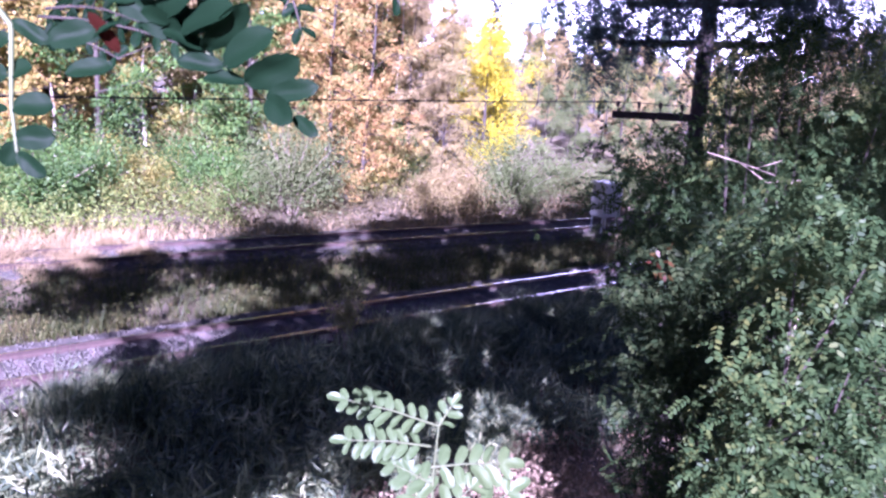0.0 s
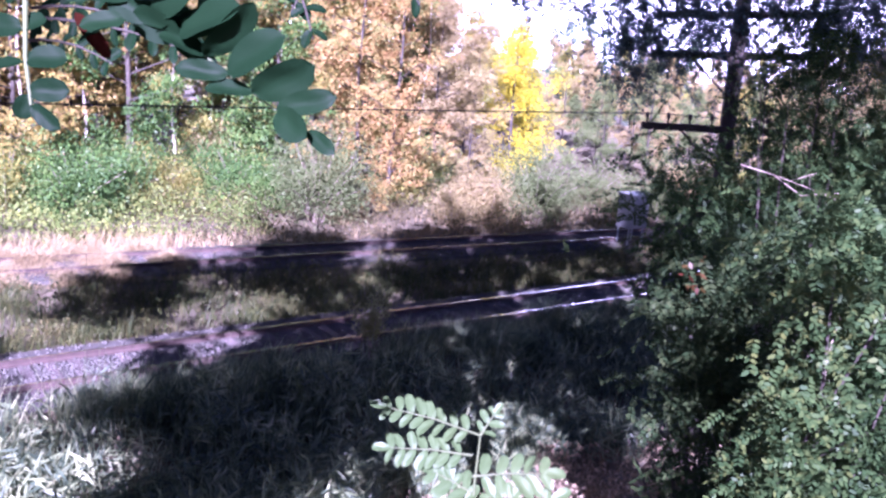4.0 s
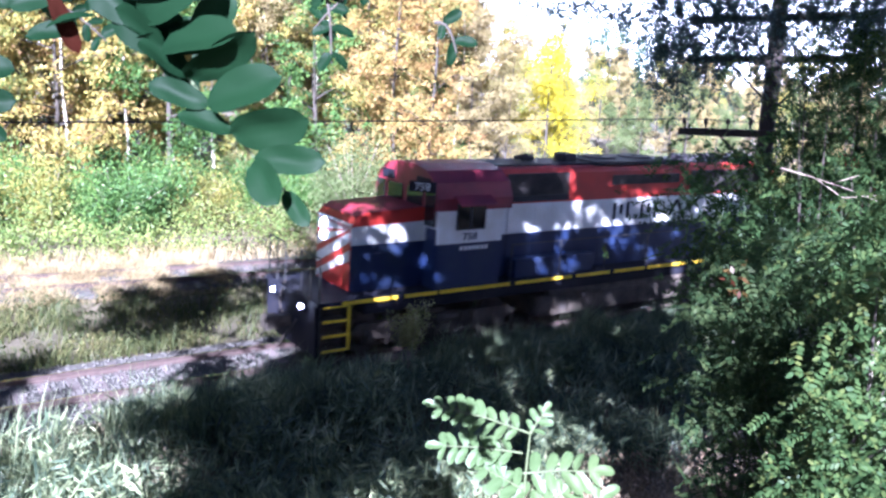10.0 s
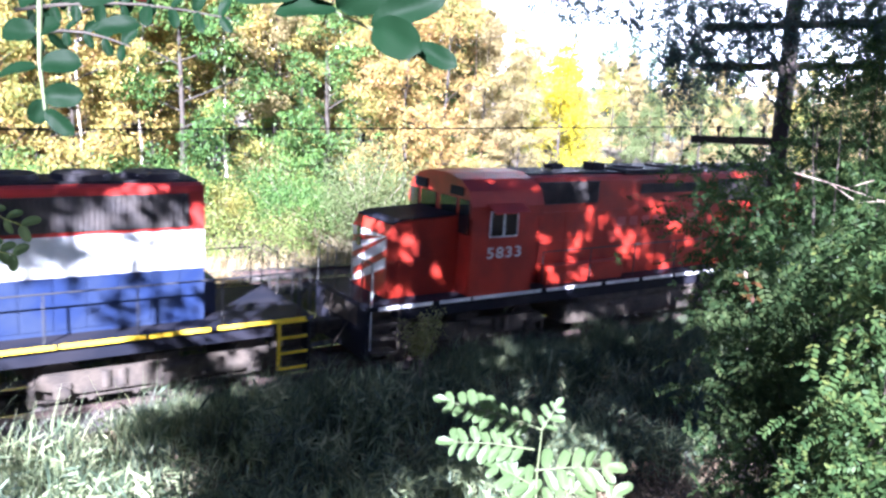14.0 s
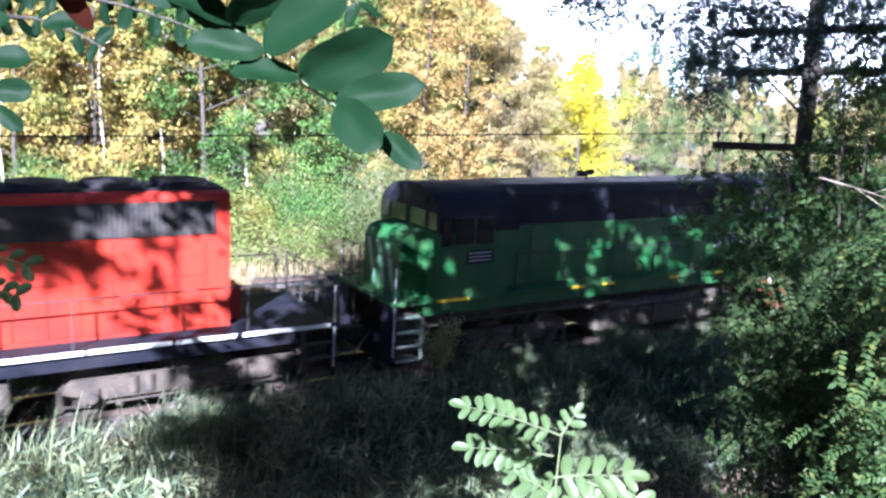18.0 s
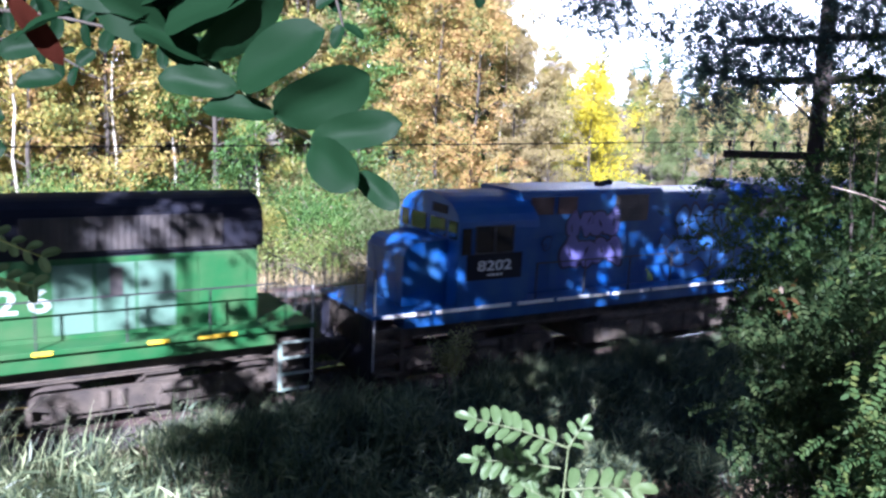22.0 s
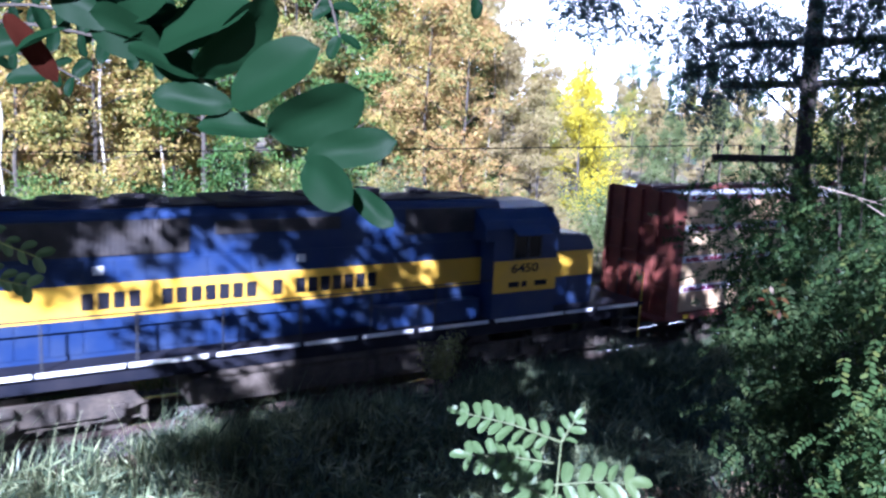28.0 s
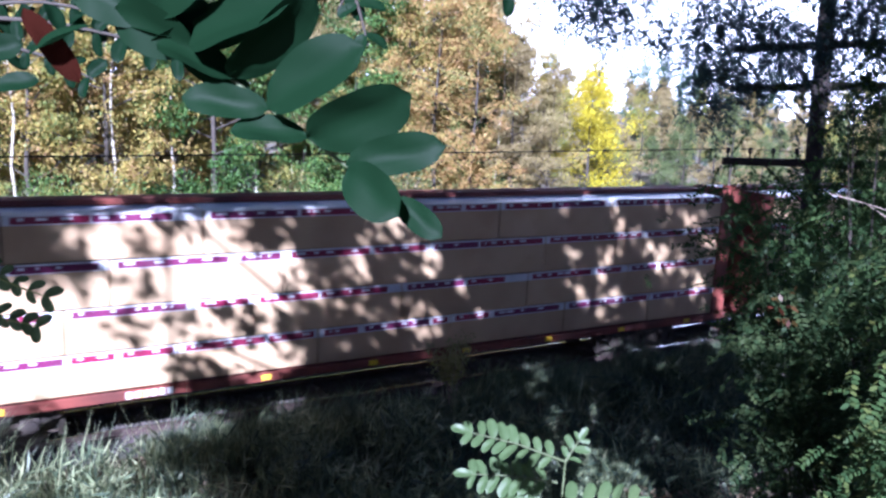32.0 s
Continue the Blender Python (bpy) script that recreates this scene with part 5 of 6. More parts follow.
    dead = leaf_mat("dead_weed", [(0.08, 0.09, 0.045), (0.18, 0.14, 0.09), (0.34, 0.26, 0.18), (0.46, 0.36, 0.26)], patch=1.8)
    stuff("dead_weeds", leaf_arrays(rng, at, 0.10, 0.45), dead, "withered brown weeds at the foot of the bank", "weeds")
    stuff("dead_stalks", blades(rng, 2600, field(rng, 4, 14, -11.5, -6.5, 0.1, dry), 1.0, 0.016, 0.35, 2, tuft), dead, "dry brown stalks at the foot of the bank", "weeds")
    at = field(rng, -3, 16, -16.5, -9.0)(26000)
    at[:, 2] += rng.uniform(0, 0.7, len(at)) ** 1.3
    stuff("bank_brush", leaf_arrays(rng, at, 0.09), BRUSH, "dead brown brush and leaf litter on the bank", "brush")


# ---- near foliage ----
def pinnate_low(rng, n_pairs, length, leaflet, curl=0.25, broad=0.23):
    """A compound leaf with plain six-cornered leaflets, for leaves farther off."""
    vs, tri, o = [], [], 0
    for t in np.linspace(0.18, 1.0, n_pairs):
        for s in (-1, 1):
            c = np.array([t * length, 0, -curl * length * t * t])
            way = np.array([0.5, s * 1.0, -0.3]) + rng.normal(0, 0.18, 3)
            way /= np.linalg.norm(way)
            side = np.cross(np.array([0, 0, 1.0]) + rng.normal(0, 0.3, 3), way)
            side /= np.linalg.norm(side)
            k = leaflet * rng.uniform(0.8, 1.15)
            w = k * broad
            vs += [c, c + way * k * 0.3 + side * w, c + way * k * 0.75 + side * w * 0.85, c + way * k, c + way * k * 0.75 - side * w * 0.85, c + way * k * 0.3 - side * w]
            tri += [(o, o + 1, o + 5), (o + 1, o + 2, o + 5), (o + 2, o + 4, o + 5), (o + 2, o + 3, o + 4)]
            o += 6
    return np.array(vs), np.array(tri)


LOCUST = [pinnate_low(np.random.default_rng(70 + i), 7, 0.24, 0.055) for i in range(6)]
FEATHER = [pinnate_low(np.random.default_rng(170 + i), 9, 0.34, 0.085, 0.4, 0.12) for i in range(6)]


def leaf_spray(rng, spots, size=1.0, hang=0.35, kind=LOCUST):
    """Compound leaves at places; returns joined arrays."""
    chunks = []
    for p in spots:
        v, f = kind[rng.integers(6)]
        m = Euler((rng.normal(0, 0.5), rng.normal(hang, 0.4), rng.uniform(0, 2 * math.pi))).to_matrix()
        chunks.append((v @ np.array(m).T * size * rng.uniform(0.7, 1.25) + p, f))
    return join_arrays(chunks)


def view_point(t, px, py, depth):
    """A place given by where it lies in view at t, and its depth."""
    row = min(PATH, key=lambda r: abs(r[0] - t))
    m = aimed(*row[1:])
    k = math.tan(radians(55.2) / 2) / 784
    return np.array(m @ Vector(((px - 784) * k * depth, (441 - py) * k * depth, -depth)))


def inside(poly, x, y):
    hit = False
    for (x0, y0), (x1, y1) in zip(poly, poly[1:] + poly[:1]):
        if (y0 > y) != (y1 > y) and x < (x1 - x0) * (y - y0) / (y1 - y0) + x0:
            hit = not hit
    return hit


def make_thicket():
    """Locust trees on the bank, hanging over the view: each a fan of branches with leaves in clumps."""
    rng = np.random.default_rng(14)
    trees = (  # label, outline of the crown, depths, leaves, gaps, leaf, leaf size, foot, moment of the outline
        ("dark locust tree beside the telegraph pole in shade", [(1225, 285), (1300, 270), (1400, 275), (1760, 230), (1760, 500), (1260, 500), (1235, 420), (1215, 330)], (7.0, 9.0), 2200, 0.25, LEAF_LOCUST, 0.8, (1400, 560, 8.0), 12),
        ("dense locust thicket on the bank, its leaves coloured darker for shade", [(1285, 430), (1350, 420), (1500, 450), (1500, 930), (1290, 930), (1285, 780), (1270, 640)], (5.5, 7.5), 2500, 0.3, LEAF_LOCUST_SHADED, 0.75, (1330, 900, 6.5), 12),
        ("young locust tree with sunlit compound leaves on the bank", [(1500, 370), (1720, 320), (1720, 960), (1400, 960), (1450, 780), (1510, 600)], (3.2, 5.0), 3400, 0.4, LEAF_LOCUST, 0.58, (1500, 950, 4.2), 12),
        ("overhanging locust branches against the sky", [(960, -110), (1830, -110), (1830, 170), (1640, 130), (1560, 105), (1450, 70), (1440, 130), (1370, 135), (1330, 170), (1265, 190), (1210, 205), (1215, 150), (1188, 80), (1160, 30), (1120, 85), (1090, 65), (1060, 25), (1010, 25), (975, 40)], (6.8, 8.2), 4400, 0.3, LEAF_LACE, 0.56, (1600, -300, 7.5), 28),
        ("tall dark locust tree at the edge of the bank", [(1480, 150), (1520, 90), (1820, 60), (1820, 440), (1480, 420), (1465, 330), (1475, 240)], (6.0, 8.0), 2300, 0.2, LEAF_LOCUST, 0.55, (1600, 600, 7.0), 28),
    )
    for label, poly, (d0, d1), n, gap, leaf, size, foot, when in trees:
        root = tagged(new("locust_tree"), label, "locust tree", "locust trees on the bank")
        tight = 0.018 if foot[1] < 0 else 0.026
        xs, ys = [p[0] for p in poly], [p[1] for p in poly]
        base = view_point(when, *foot)
        if foot[1] > 0:
            base[2] = bed(base[0], base[1]) - 0.1
        hubs = []
        while len(hubs) < max(14, n // 7):
            px, py = rng.uniform(min(xs), max(xs)), rng.uniform(min(ys), max(ys))
            if inside(poly, px, py) and noise.noise(Vector((px * 0.011, py * 0.011, d0))) > -gap:
                hubs.append(view_point(when, px, py, rng.uniform(d0, d1)))
        for i, h in enumerate(hubs[:16]):
            mid = base * 0.45 + h * 0.55 + rng.normal(0, 0.15, 3) + np.array([0, 0, 0.15])
            child("branch", mesh_from("branch", *tube_arrays([base, base * 0.75 + mid * 0.25, mid, h], [0.02, 0.016, 0.010, 0.003], 6), BARK), root)
        spots = [hubs[rng.integers(len(hubs))] + rng.normal(size=3) * tight * (d0 + d1) / 2 for _ in range(n)]
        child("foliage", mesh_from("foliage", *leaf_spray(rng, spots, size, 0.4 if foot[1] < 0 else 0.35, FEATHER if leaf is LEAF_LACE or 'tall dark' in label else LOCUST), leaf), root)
    # Added out of view: this crown keeps the sun off the thicket.
    root = tagged(new("locust_tree"), "unseen tall locust tree added to shade the thicket", "locust tree", "locust trees on the bank")
    foot = np.array([6.8, -20.6, bed(6.8, -20.6) - 0.1])
    fork = np.array([5.6, -19.4, 9.2])
    child("trunk", mesh_from("trunk", *tube_arrays([foot, foot * 0.5 + fork * 0.5 + np.array([0.15, 0, 0]), fork], [0.12, 0.10, 0.07], 8), BARK), root)
    hubs = [np.array([rng.uniform(1.6, 5.2), rng.uniform(-18.8, -15.8), rng.uniform(8.9, 11.8)]) for _ in range(160)]
    for h in hubs[:14]:
        child("branch", mesh_from("branch", *tube_arrays([fork, fork * 0.5 + h * 0.5 + np.array([0, 0, 0.3]), h], [0.05, 0.025, 0.006], 6), BARK), root)
    spots = [hubs[rng.integers(len(hubs))] + rng.normal(size=3) * 0.22 for _ in range(1700)]
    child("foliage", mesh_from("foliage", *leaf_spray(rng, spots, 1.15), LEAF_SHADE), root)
    root = tagged(new("dead_branch"), "bare grey dead branch among the leaves", "branch")
    for pts in ([(1390, 298, 6), (1450, 315, 6), (1510, 335, 5.9), (1580, 362, 5.8)], [(1450, 315, 6), (1500, 350, 5.9), (1570, 345, 5.9)], [(1480, 325, 6), (1530, 310, 5.9)], [(1545, 690, 3.6), (1558, 610, 3.6), (1575, 560, 3.6)]):
        p = np.array([view_point(12, *q) for q in pts])
        child("twig", mesh_from("twig", *tube_arrays(p, np.linspace(0.005, 0.0025, len(p)), 6), TWIG), root)
    at = np.array([view_point(12, 1318 + rng.normal(0, 14), 492 + rng.normal(0, 20), 5.2) for _ in range(24)])
    tagged(new("dead_leaves", mesh_from("dead_leaves", *leaf_arrays(rng, at, 0.05), leaf_mat("dead_leaf", [(0.035, 0.011, 0.008), (0.06, 0.02, 0.01), (0.09, 0.065, 0.02)]))), "cluster of withered rust-red leaves", "leaves")


# ---- shade trees behind the viewpoint ----
def make_sky_glow_sheet():
    """An added glowing sheet, far beyond the wood, that whitens the low sky."""
    m = bpy.data.materials.new("sky_glow_sheet")
    m.use_nodes = True
    p = m.node_tree.nodes["Principled BSDF"]
    p.inputs["Base Color"].default_value = (0.9, 0.93, 1, 1)
    p.inputs["Emission Color"].default_value, p.inputs["Emission Strength"].default_value = (0.93, 0.96, 1.0, 1), 0.2
    az = np.radians(np.linspace(-30, 120, 40))
    ring = np.stack([np.sin(az) * 900, np.cos(az) * 900 - 18], 1)
    v = np.concatenate([np.concatenate([ring, np.full((40, 1), z)], 1) for z in (-5.0, 260.0)])
    f = np.array([(i, i + 1, 41 + i, 40 + i) for i in range(39)])
    tagged(new("backdrop", mesh_from("backdrop", v, f, m)), "added glowing sheet that whitens the sky low over the wood", "sky", kind="structure")


def make_shade_trees():
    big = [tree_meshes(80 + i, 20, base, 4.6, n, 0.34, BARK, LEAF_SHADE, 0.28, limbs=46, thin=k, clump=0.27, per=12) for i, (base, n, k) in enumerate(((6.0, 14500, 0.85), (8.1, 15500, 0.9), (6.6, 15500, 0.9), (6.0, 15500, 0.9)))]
    for i, (x, y, k) in enumerate(((-9.8, -22.6, 1.06), (-5.6, -23.4, 1.02), (0.6, -22.8, 1.02), (5.5, -23.4, 1.1), (10, -22.6, 1.1), (15, -22, 1.1), (21, -21, 1.1), (27, -20, 1.1), (-25.2, -22.8, 0.70), (-21.3, -22.6, 0.68))):
        plant("shade_tree", big[min(i, 3)], x, y, k, i * 70, "tall leafy tree along the top of the bank", "tree", "trees along the top of the bank")


def make_young_trees():
    # Unseen trees, added so their shadows fall on weeds, reeds and thicket.
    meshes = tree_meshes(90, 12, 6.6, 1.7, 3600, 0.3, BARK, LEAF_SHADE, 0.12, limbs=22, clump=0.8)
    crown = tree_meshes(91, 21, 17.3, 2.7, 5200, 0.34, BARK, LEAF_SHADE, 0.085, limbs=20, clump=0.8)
    plant('shade_tree', crown, -16.4, -22.8, 1.0, 40, 'unseen bare-stemmed tree added to shade the weeds between the tracks', 'tree', 'trees along the top of the bank')
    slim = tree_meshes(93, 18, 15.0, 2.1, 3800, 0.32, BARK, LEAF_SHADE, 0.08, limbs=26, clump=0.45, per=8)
    plant("shade_tree", slim, -19.7, -22.5, 1.0, 20, "unseen slim tree added to shade the weeds between the tracks", "tree", "trees along the top of the bank")
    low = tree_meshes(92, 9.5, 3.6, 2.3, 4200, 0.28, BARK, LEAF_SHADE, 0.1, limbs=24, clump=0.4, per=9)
    for x, y, turn in ((1.2, -22.6, 0), (4.2, -22.2, 110)):
        plant("shade_tree", low, x, y, 1.0, turn, "unseen young tree added to shade the thicket and reeds", "tree", "trees along the top of the bank")
    for x, y, turn in ((-12.5, -22.4, 0), (-8.2, -22.2, 130), (-10.6, -21.8, 60)):
        plant("shade_tree", meshes, x, y, 1.0, turn, "unseen slender young tree added to shade the reeds", "tree", "trees along the top of the bank")


ARM_TURN = 28.0


def make_pole():
    root = tagged(new("telegraph_pole"), "weathered wooden telegraph pole with three crossarms", "telegraph pole")
    x, y = 11.6, -10.2
    part("pole", rod(bmesh.new(), (x + 0.42, y, bed(x, y) - 0.5), (x - 0.12, y, 9.6), 0.15, 0.115, 12), WOOD_POLE, root, smooth=True)
    for z in (6.40, 7.54, 8.15):
        arm = part("crossarm", boxed(-0.2, -0.09, -1.35, 1.35, -0.06, 0.06, bevel=0.01), WOOD_POLE, root)
        arm.matrix_basis = pose(x + 0.09, y, z, -3.0, 0, ARM_TURN)
        for s in (-1, 1):
            part("brace", rod(bmesh.new(), (-0.145, s * 0.7, -0.06), (-0.1, 0, -0.75), 0.018, sides=6), WOOD_POLE, arm)
            for k in range(4):
                yy = s * (0.25 + 0.34 * k)
                bm = rod(bmesh.new(), (-0.145, yy, 0.06), (-0.145, yy, 0.16), 0.014, sides=6)
                rod(bm, (-0.145, yy, 0.13), (-0.145, yy, 0.22), 0.035, 0.024, 8)
                part("insulator", bm, WOOD_POLE, arm)
    wires = new("telegraph_wires")
    tagged(wires, "thin telegraph wires strung from the crossarm", "wires")
    for out, z in ((1.27, 6.53), (0.93, 6.55)):
        a = math.radians(ARM_TURN)
        xa, yy = x - math.sin(a) * out, y + math.cos(a) * out
        t = np.linspace(0, 1, 24)
        for x1 in (-45.0, 60.0):
            pts = np.stack([xa + (x1 - xa) * t, 0 * t + yy, z - 4 * 0.32 * t * (1 - t)], 1)
            child("wire", mesh_from("wire", *tube_arrays(pts, 0 * t + 0.0042, 4), WOOD_POLE), wires)


def make_box():
    root = tagged(new("signal_cabinet"), "grey steel signal cabinet on legs beside the siding", "signal cabinet")
    m = mat("cabinet_steel", (0.42, 0.43, 0.47), 0.45, metal=0.4, vary=0.15, scale=3)
    x, y = 28.2, 5.4
    part("body", boxed(x, x + 1.1, y, y + 0.8, 0.55, 2.0, bevel=0.03), m, root)
    part("roof", boxed(x - 0.06, x + 1.16, y - 0.06, y + 0.86, 2.0, 2.06, bevel=0.01), m, root)
    for dx in (0.1, 1.0):
        for dy in (0.1, 0.7):
            part("leg", boxed(x + dx - 0.03, x + dx + 0.03, y + dy - 0.03, y + dy + 0.03, -0.5, 0.55), m, root)


make_forest()
make_shrubs()
make_pole()
make_box()
make_grass()
make_weed()
make_thicket()
make_shade_trees()
make_young_trees()
make_sky_glow_sheet()


# ---- leaves close to the viewpoint ----
def oval_leaf(rng, name, a, b, width, facing, parent, material, bend=0.12):
    """One oval leaflet from its foot a to its tip b, with a crease along the middle and a slight sag."""
    a, b = np.asarray(a, float), np.asarray(b, float)
    way = b - a
    l = np.linalg.norm(way)
    way /= l
    side = np.cross(facing, way)
    side /= np.linalg.norm(side)
    up = np.cross(way, side)
    n, k = 12, 6
    v = []
    for i in range(n + 1):
        t = i / n
        w = width / 2 * max(0.03, (1 - abs(2 * t - 1) ** 2.5) ** 0.55 * (0.9 + 0.2 * t))
        for j in range(k + 1):
            s = -1 + 2 * j / k
            v.append(a + way * l * t + side * w * s + up * (abs(s) * 0.16 * w * 2 - bend * l * t * t + 0.012 * l * math.sin(9 * t + 3 * s)))
    i, j = np.meshgrid(np.arange(n), np.arange(k), indexing="ij")
    f = np.stack([i * (k + 1) + j, i * (k + 1) + j + 1, (i + 1) * (k + 1) + j + 1, (i + 1) * (k + 1) + j], -1).reshape(-1, 4)
    me = mesh_from(name, v, f, material)
    me.polygons.foreach_set("use_smooth", [True] * len(me.polygons))
    return child(name, me, parent)


def compound(rng, root, p0, p1, pairs, length, material, facing, first=0.15):
    """Stalk from p0 to p1 with opposite leaflets and one at the tip."""
    p0, p1 = np.asarray(p0, float), np.asarray(p1, float)
    way = (p1 - p0) / np.linalg.norm(p1 - p0)
    side = np.cross(facing, way)
    side /= np.linalg.norm(side)
    mid = (p0 + p1) / 2 + np.array(facing) * 0.06 * np.linalg.norm(p1 - p0)
    child("stalk", mesh_from("stalk", *tube_arrays([p0, mid, p1], [0.003, 0.002, 0.0012], 6), STALK), root)
    for i in range(pairs):
        t = first + (0.97 - first) * i / (pairs - 1)
        q = p0 * (1 - t) ** 2 + 2 * mid * t * (1 - t) + p1 * t * t
        for s in (-1, 1):
            k = length * rng.uniform(0.85, 1.12) * (0.8 + 0.35 * math.sin(math.pi * t))
            d = way * 0.55 + side * s + rng.normal(0, 0.13, 3)
            d /= np.linalg.norm(d)
            fc = np.array(facing) + rng.normal(0, 0.22, 3)
            oval_leaf(rng, "leaflet", q, q + d * k, k * 0.46, fc, root, material)
    oval_leaf(rng, "leaflet", p1, p1 + way * length, length * 0.5, facing, root, material)


STALK = mat("leaf_stalk", (0.075, 0.095, 0.04), 0.6, vary=0.2)
YOUNG_STALK = mat("young_stalk", (0.16, 0.19, 0.04), 0.55, vary=0.2)
RED_LEAF = leaf_mat("withered_leaf", [(0.016, 0.006, 0.004), (0.04, 0.010, 0.006)], patch=20, gloss=0.0)


def make_shoot():
    """The bright locust shoot below the viewpoint."""
    rng = np.random.default_rng(15)
    root = tagged(new("locust_shoot"), "bright green locust shoot with paired oval leaflets", "shoot")
    V = lambda x, y, d=1.9: view_point(19, x, y, d)
    eye = np.array(view_point(19, 784, 441, 0.0))
    face = eye - V(950, 780)
    face = face / np.linalg.norm(face) + np.array([-0.2, 0, 0.9])
    face /= np.linalg.norm(face)
    foot = V(985, 1180, 1.95)
    foot[2] = bed(foot[0], foot[1])
    child("stem", mesh_from("stem", *tube_arrays([foot, V(985, 980), V(990, 860), V(1000, 770)], [0.0042, 0.0036, 0.003, 0.0018], 6), STALK), root)
    for x0, y0, x1, y1, n, k in ((1000, 776, 832, 724, 8, 0.042), (985, 812, 838, 797, 7, 0.043), (985, 850, 1115, 848, 5, 0.055), (985, 880, 918, 842, 3, 0.055), (1000, 776, 1024, 738, 3, 0.032),
                                  (985, 960, 945, 872, 3, 0.055), (985, 960, 1060, 888, 4, 0.05), (985, 1000, 1130, 900, 4, 0.055)):
        compound(rng, root, V(x0, y0), V(x1, y1), n, k, LEAF_SPRIG, face)
    return root


def make_hanging_branch():
    """A long compound leaf near the eye, its leaflets in pairs along a drooping stalk, with a leafy twig behind."""
    rng = np.random.default_rng(17)
    root = tagged(new("locust_branch"), "out-of-focus locust branch of large oval leaflets close by", "branch")
    u = 0.36 / 1500
    P = lambda x, y, d=0.0: np.array([(x - 705) * u, -(y - 410) * u, d])
    t = np.linspace(0, 1, 9)
    line = np.array([P(120 + 505 * a, -50 + 395 * (1.12 * a - 0.12 * a * a), -0.018) for a in t])
    child("stalk", mesh_from("stalk", *tube_arrays(line, np.linspace(0.0011, 0.0006, 9), 6), STALK), root)

    def leaflet(foot, angle, length, width, d0, d1, tilt):
        a = math.radians(angle)
        x, y = foot
        fc = (rng.normal(0, 0.45) + tilt[0], tilt[1] + rng.normal(0, 0.4), 1.0)
        oval_leaf(rng, "leaflet", P(x, y, d0), P(x + math.cos(a) * length, y - math.sin(a) * length, d1), width * u, fc, root, LEAF_NEAR_SHADED)

    # pairs from the tip towards the stem
    for i in range(7):
        a = 1 - (0.16 + 0.13 * i)
        foot = (120 + 505 * a, -50 + 395 * (1.12 * a - 0.12 * a * a))
        big = rng.uniform(0.88, 1.1) if i else 0.92
        leaflet(foot, (4, 20, 24, 33, 22, 38, 26)[i] + rng.normal(0, 5), 180 * big, (104 if i else 66) + rng.normal(0, 5), -0.008, 0.004 + 0.003 * i, (0.1, 0.25 if i % 2 else 0.5))
        if i == 0:
            leaflet((foot[0] + 5, foot[1] + 8), -44, 112, 80, -0.004, 0.012, (-0.2, 0.6))
        else:
            leaflet(foot, 164 + rng.normal(0, 7), 140 + rng.normal(0, 6), (62, 60, 86, 90, 90, 80)[i - 1], -0.012, -0.006, (-0.3, 0.5))
    leaflet((628, 345), -40, 98, 46, -0.01, 0.0, (0.2, 0.2))
    for x, y, ang, l, w in ((372, 168, 142, 135, 62), (345, 60, 70, 150, 90), (240, 70, 15, 150, 84), (180, 70, 28, 140, 86), (130, 20, -10, 150, 80), (95, 40, 205, 110, 60)):
        leaflet((x, y), ang, l, w, -0.02, -0.012, (0.1, 0.4))
    # the twig behind, with smaller leaflets in pairs
    far = 0.24
    k = 1 + far / 0.36
    Q = lambda x, y: np.array([((x - 784) * k - (705 - 784)) * u, -((y - 441) * k - (410 - 441)) * u, -far])
    for x0, y0, x1, y1, n, size in ((-60, 40, 350, 130, 9, 46), (-60, 95, 150, 150, 6, 40), (-40, 20, 210, 60, 6, 50), (560, -60, 612, 90, 4, 44), (660, -90, 560, 30, 3, 50), (330, -60, 250, 30, 4, 50), (800, -40, 860, 12, 2, 44)):
        pts = np.array([Q(x0 + (x1 - x0) * a, y0 + (y1 - y0) * a - 22 * math.sin(math.pi * a)) for a in np.linspace(0, 1, 6)])
        child("twig", mesh_from("twig", *tube_arrays(pts, np.linspace(0.0018, 0.0007, 6), 6), BARK), root)
        for i in range(n):
            a = (i + 0.6) / n
            p = np.array([np.interp(a, np.linspace(0, 1, 6), pts[:, c]) for c in range(3)])
            way = math.atan2(-(y1 - y0), x1 - x0)
            for s in (-1, 1):
                an = way + s * rng.uniform(0.7, 1.5)
                l = size * k * u * rng.uniform(0.75, 1.15)
                oval_leaf(rng, "leaflet", p, p + np.array([math.cos(an), math.sin(an), rng.normal(0, 0.35)]) * l, l * rng.uniform(0.45, 0.62), (rng.normal(0, 0.45), 0.4 + rng.normal(0, 0.3), 1), root, LEAF_NEAR_SHADED)
    oval_leaf(rng, "withered_leaf", P(-25, 10, -0.02), P(72, 132, -0.02), 44 * u, (0.3, 0.2, 1), root, RED_LEAF)
    return root


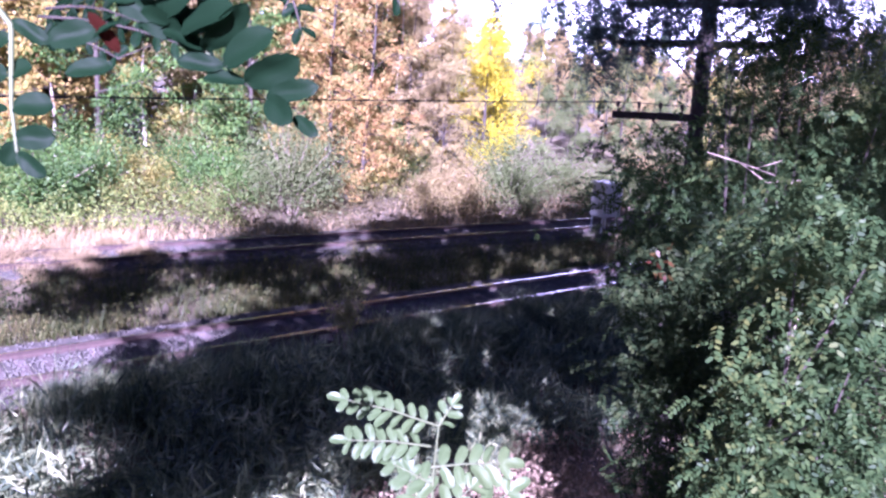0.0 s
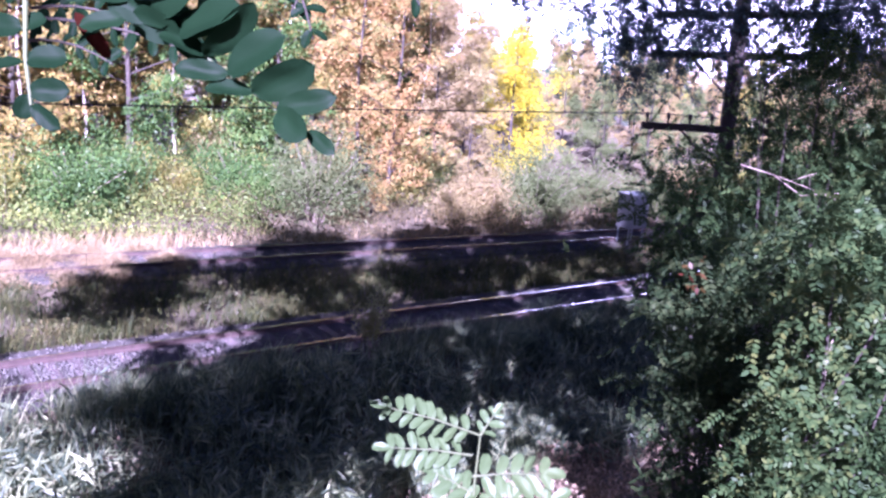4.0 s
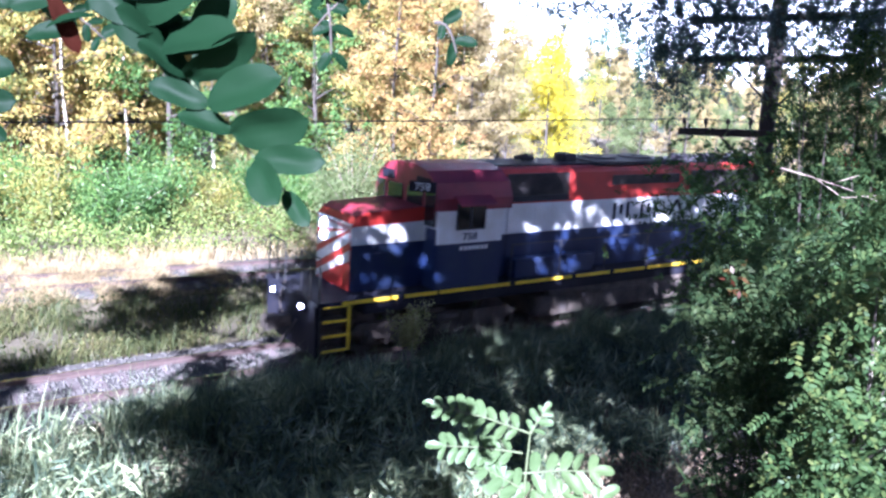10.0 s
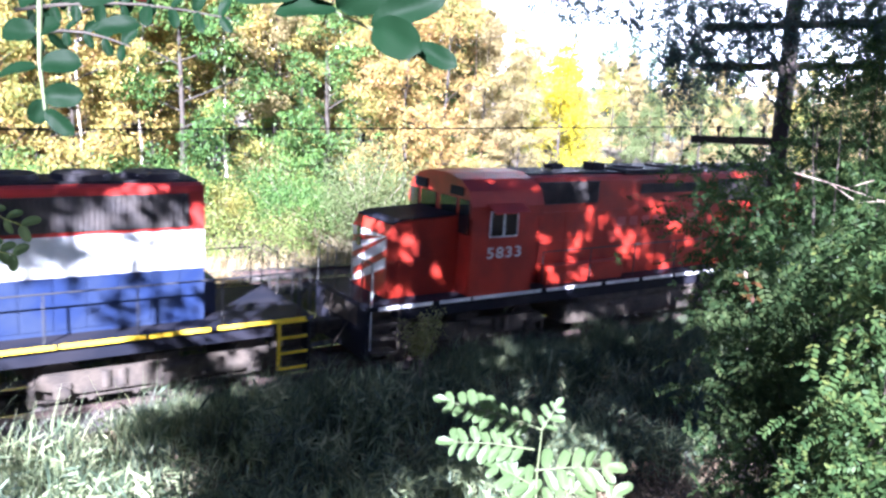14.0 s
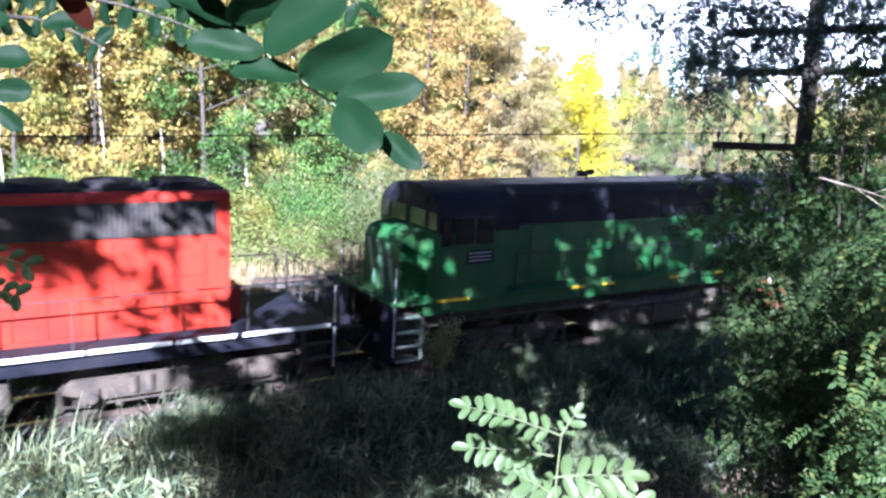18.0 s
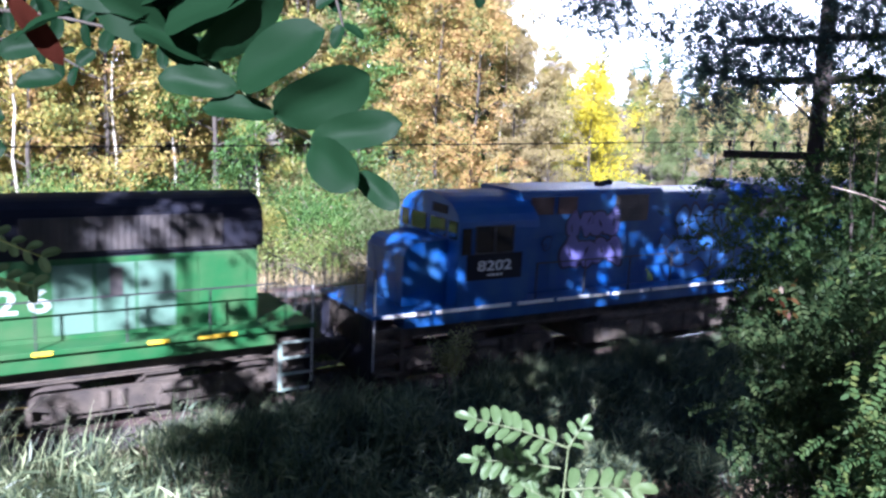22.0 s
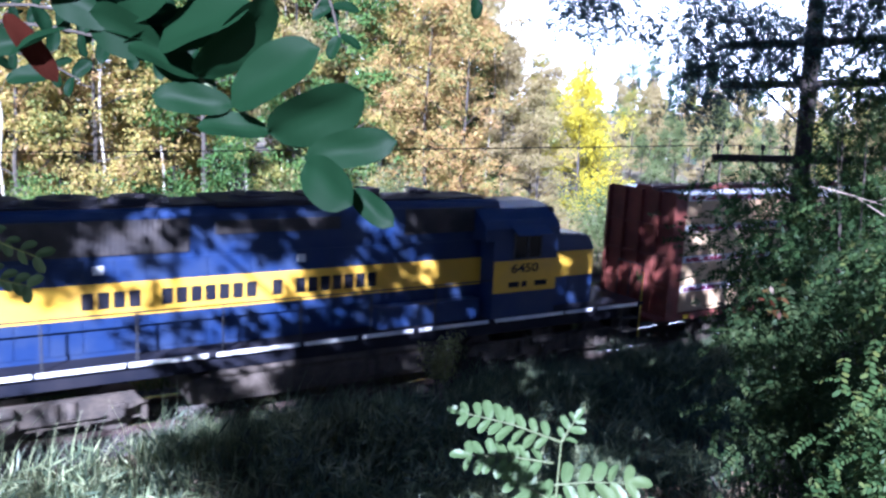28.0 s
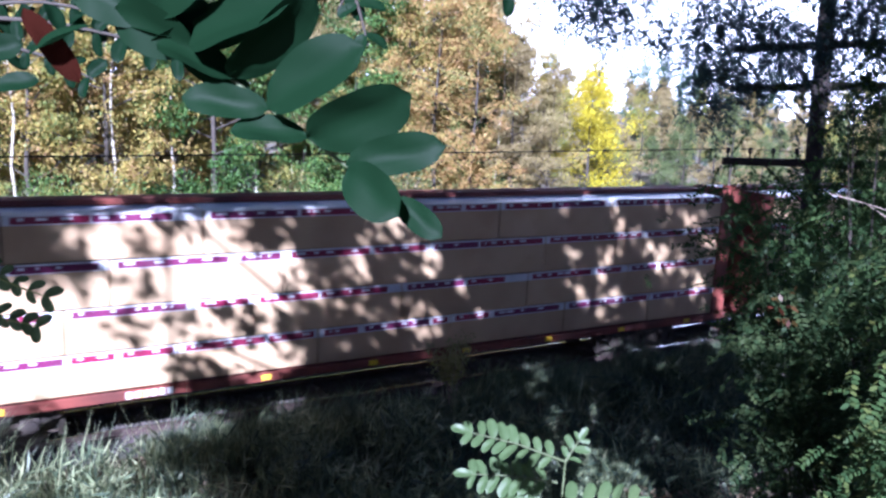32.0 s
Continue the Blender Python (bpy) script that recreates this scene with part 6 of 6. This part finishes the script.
def make_side_twig():
    rng = np.random.default_rng(18)
    root = tagged(new("locust_branch"), "drooping locust twig with oval leaflets close by", "branch")
    u = 0.5 / 1500
    P = lambda x, y: np.array([(x - 60) * u, -(y - 300) * u, 0.0])
    child("twig", mesh_from("twig", *tube_arrays(np.array([P(-60, -60), P(20, 40), P(20, 180), P(30, 265)]), [0.003, 0.002, 0.0015, 0.001], 6), STALK), root)
    for x0, y0, x1, y1, w in ((30, 265, 78, 308, 32), (25, 240, 95, 238, 44), (25, 245, 10, 290, 34), (20, 185, 92, 180, 52), (15, 190, -60, 200, 44), (20, 130, 55, 110, 50), (15, 130, -50, 120, 46), (20, 60, -20, 75, 36),
                              (85, 70, 165, 45, 50), (115, 125, 195, 108, 40), (20, 30, 85, 70, 30)):
        oval_leaf(rng, "leaflet", P(x0, y0), P(x1, y1), w * u, (rng.normal(0, 0.3), 0.3 + rng.normal(0, 0.3), 1), root, LEAF_NEAR_SHADED)
    return root


def make_low_sprig():
    rng = np.random.default_rng(19)
    root = tagged(new("locust_branch"), "small green locust sprig at arm's length", "branch")
    u = 0.66 / 1500
    for x0, y0, x1, y1, n in ((-150, -70, 30, 20, 5), (-150, 40, 10, 90, 5)):
        pts = np.array([[(x0 + (x1 - x0) * a) * u, -(y0 + (y1 - y0) * a) * u, 0.02 * math.sin(3 * a)] for a in np.linspace(0, 1, 5)])
        child("twig", mesh_from("twig", *tube_arrays(pts, np.linspace(0.0016, 0.0007, 5), 6), YOUNG_STALK), root)
        way = math.atan2(-(y1 - y0), x1 - x0)
        for i in range(n):
            p = pts[0] + (pts[-1] - pts[0]) * (i + 0.9) / n
            for s in (-1, 1):
                an, l = way + s * rng.uniform(0.6, 1.1), 42 * u * rng.uniform(0.8, 1.15)
                oval_leaf(rng, "leaflet", p, p + np.array([math.cos(an), math.sin(an), rng.normal(0, 0.2)]) * l, l * 0.56, (rng.normal(0, 0.3), 0.5, 1), root, LEAF_SPRIG)
    return root


HANGING_BRANCH, SIDE_TWIG, LOW_SPRIG, SHOOT = make_hanging_branch(), make_side_twig(), make_low_sprig(), make_shoot()
# seconds, tip x, tip y, distance, turn
HANG_ROWS = [(0, 560, 240, 0.62, 0), (0.5, 548, 152, 0.62, 0), (1, 416, 420, 0.6, -6), (1.5, 532, 300, 0.6, 0), (2, 592, 288, 0.6, 0), (2.5, 528, 296, 0.58, 0), (3, 544, 288, 0.58, 0), (3.5, 592, 248, 0.56, 0),
             (5.5, 548, 376, 0.52, 0), (6, 648, 300, 0.52, 0), (6.5, 516, 424, 0.5, -8), (7, 536, 408, 0.5, -7), (7.5, 568, 344, 0.5, -6), (8, 508, 444, 0.48, -12), (8.5, 516, 436, 0.48, -10), (9, 580, 385, 0.46,
             -5), (9.5, 514, 405, 0.46, -12), (10, 544, 400, 0.46, -13), (10.5, 704, 248, 0.44, 2), (11, 730, 258, 0.44, 4), (11.5, 696, 280, 0.44, 0), (12, 700, 300, 0.44, 0), (12.5, 704, 256, 0.43, 0), (13, 735,
             250, 0.43, 0), (13.5, 800, 136, 0.42, 10), (14, 808, 116, 0.42, 10), (14.5, 690, 400, 0.41, -4), (16.5, 740, 284, 0.39, 0), (17, 760, 296, 0.39, 0), (18, 744, 296, 0.37, 0), (19, 750, 330, 0.36, 0),
             (20, 735, 350, 0.36, 0), (21, 708, 368, 0.36, 0), (22, 704, 368, 0.36, 0), (23, 705, 410, 0.36, 0), (24, 705, 415, 0.36, 0), (25, 688, 404, 0.36, 0), (25.5, 684, 396, 0.36, 0), (27.5, 695, 405, 0.36,
             0), (28.1, 690, 400, 0.36, 0), (29, 688, 390, 0.36, 0), (29.6, 692, 392, 0.355, 0), (30.2, 728, 416, 0.35, 0), (30.8, 745, 435, 0.345, 0), (31.4, 760, 412, 0.34, 0), (32, 780, 420, 0.335, 0)]
TWIG_ROWS = [(0, 60, 305), (1, 20, 400), (2, 40, 225), (3, 36, 240), (3.5, 64, 215), (5.5, 110, 340), (6, 75, 455), (6.5, 56, 345), (7, -50, 300), (8, -90, 250), (9, -80, 220), (10, -10, 240), (10.5, 64, 240), (11, 60, 400),
             (12, 90, 215), (13, 100, 185), (14, 110, 230), (14.5, 120, 295), (16.5, 50, 200), (17, 40, 205), (19, 15, 250), (20, -25, 270), (23, -15, 330), (27.5, -60, 330), (32, -70, 330)]


SPRIG_ROWS = [(0, -160, 380), (9, -120, 380), (12, 0, 390), (13, 0, 390), (14, 20, 385), (16.5, 30, 445), (18, 25, 455), (20, -10, 470), (22, 55, 440), (24, 30, 440), (28, 45, 440), (30, 60, 480), (31, 75, 505), (32, 60, 510)]


def before_eye(t, px, py, depth, turn=0.0):
    """A pose that faces the viewpoint as it stands at t, at a place of its view."""
    cols = list(zip(*PATH))
    p = [float(np.interp(t, cols[0], c)) for c in cols[1:]]
    k = math.tan(radians(55.2) / 2) / 784
    return aimed(*p) @ pose((px - 784) * k * depth, (441 - py) * k * depth, -depth, 0, 0, turn)


def motions():
    for root, u0 in UNITS:
        walk(root, [(t, pose(s + u0, 0, 0)) for t, s in S_ROWS])
    walk(HANGING_BRANCH, [(t, before_eye(t, x, y, d, turn)) for t, x, y, d, turn in HANG_ROWS])
    walk(LOW_SPRIG, [(t, before_eye(t, x, y, 0.9)) for t, x, y in SPRIG_ROWS])
    walk(SIDE_TWIG, [(t, before_eye(t, x, y, 0.5)) for t, x, y in TWIG_ROWS])


motions()
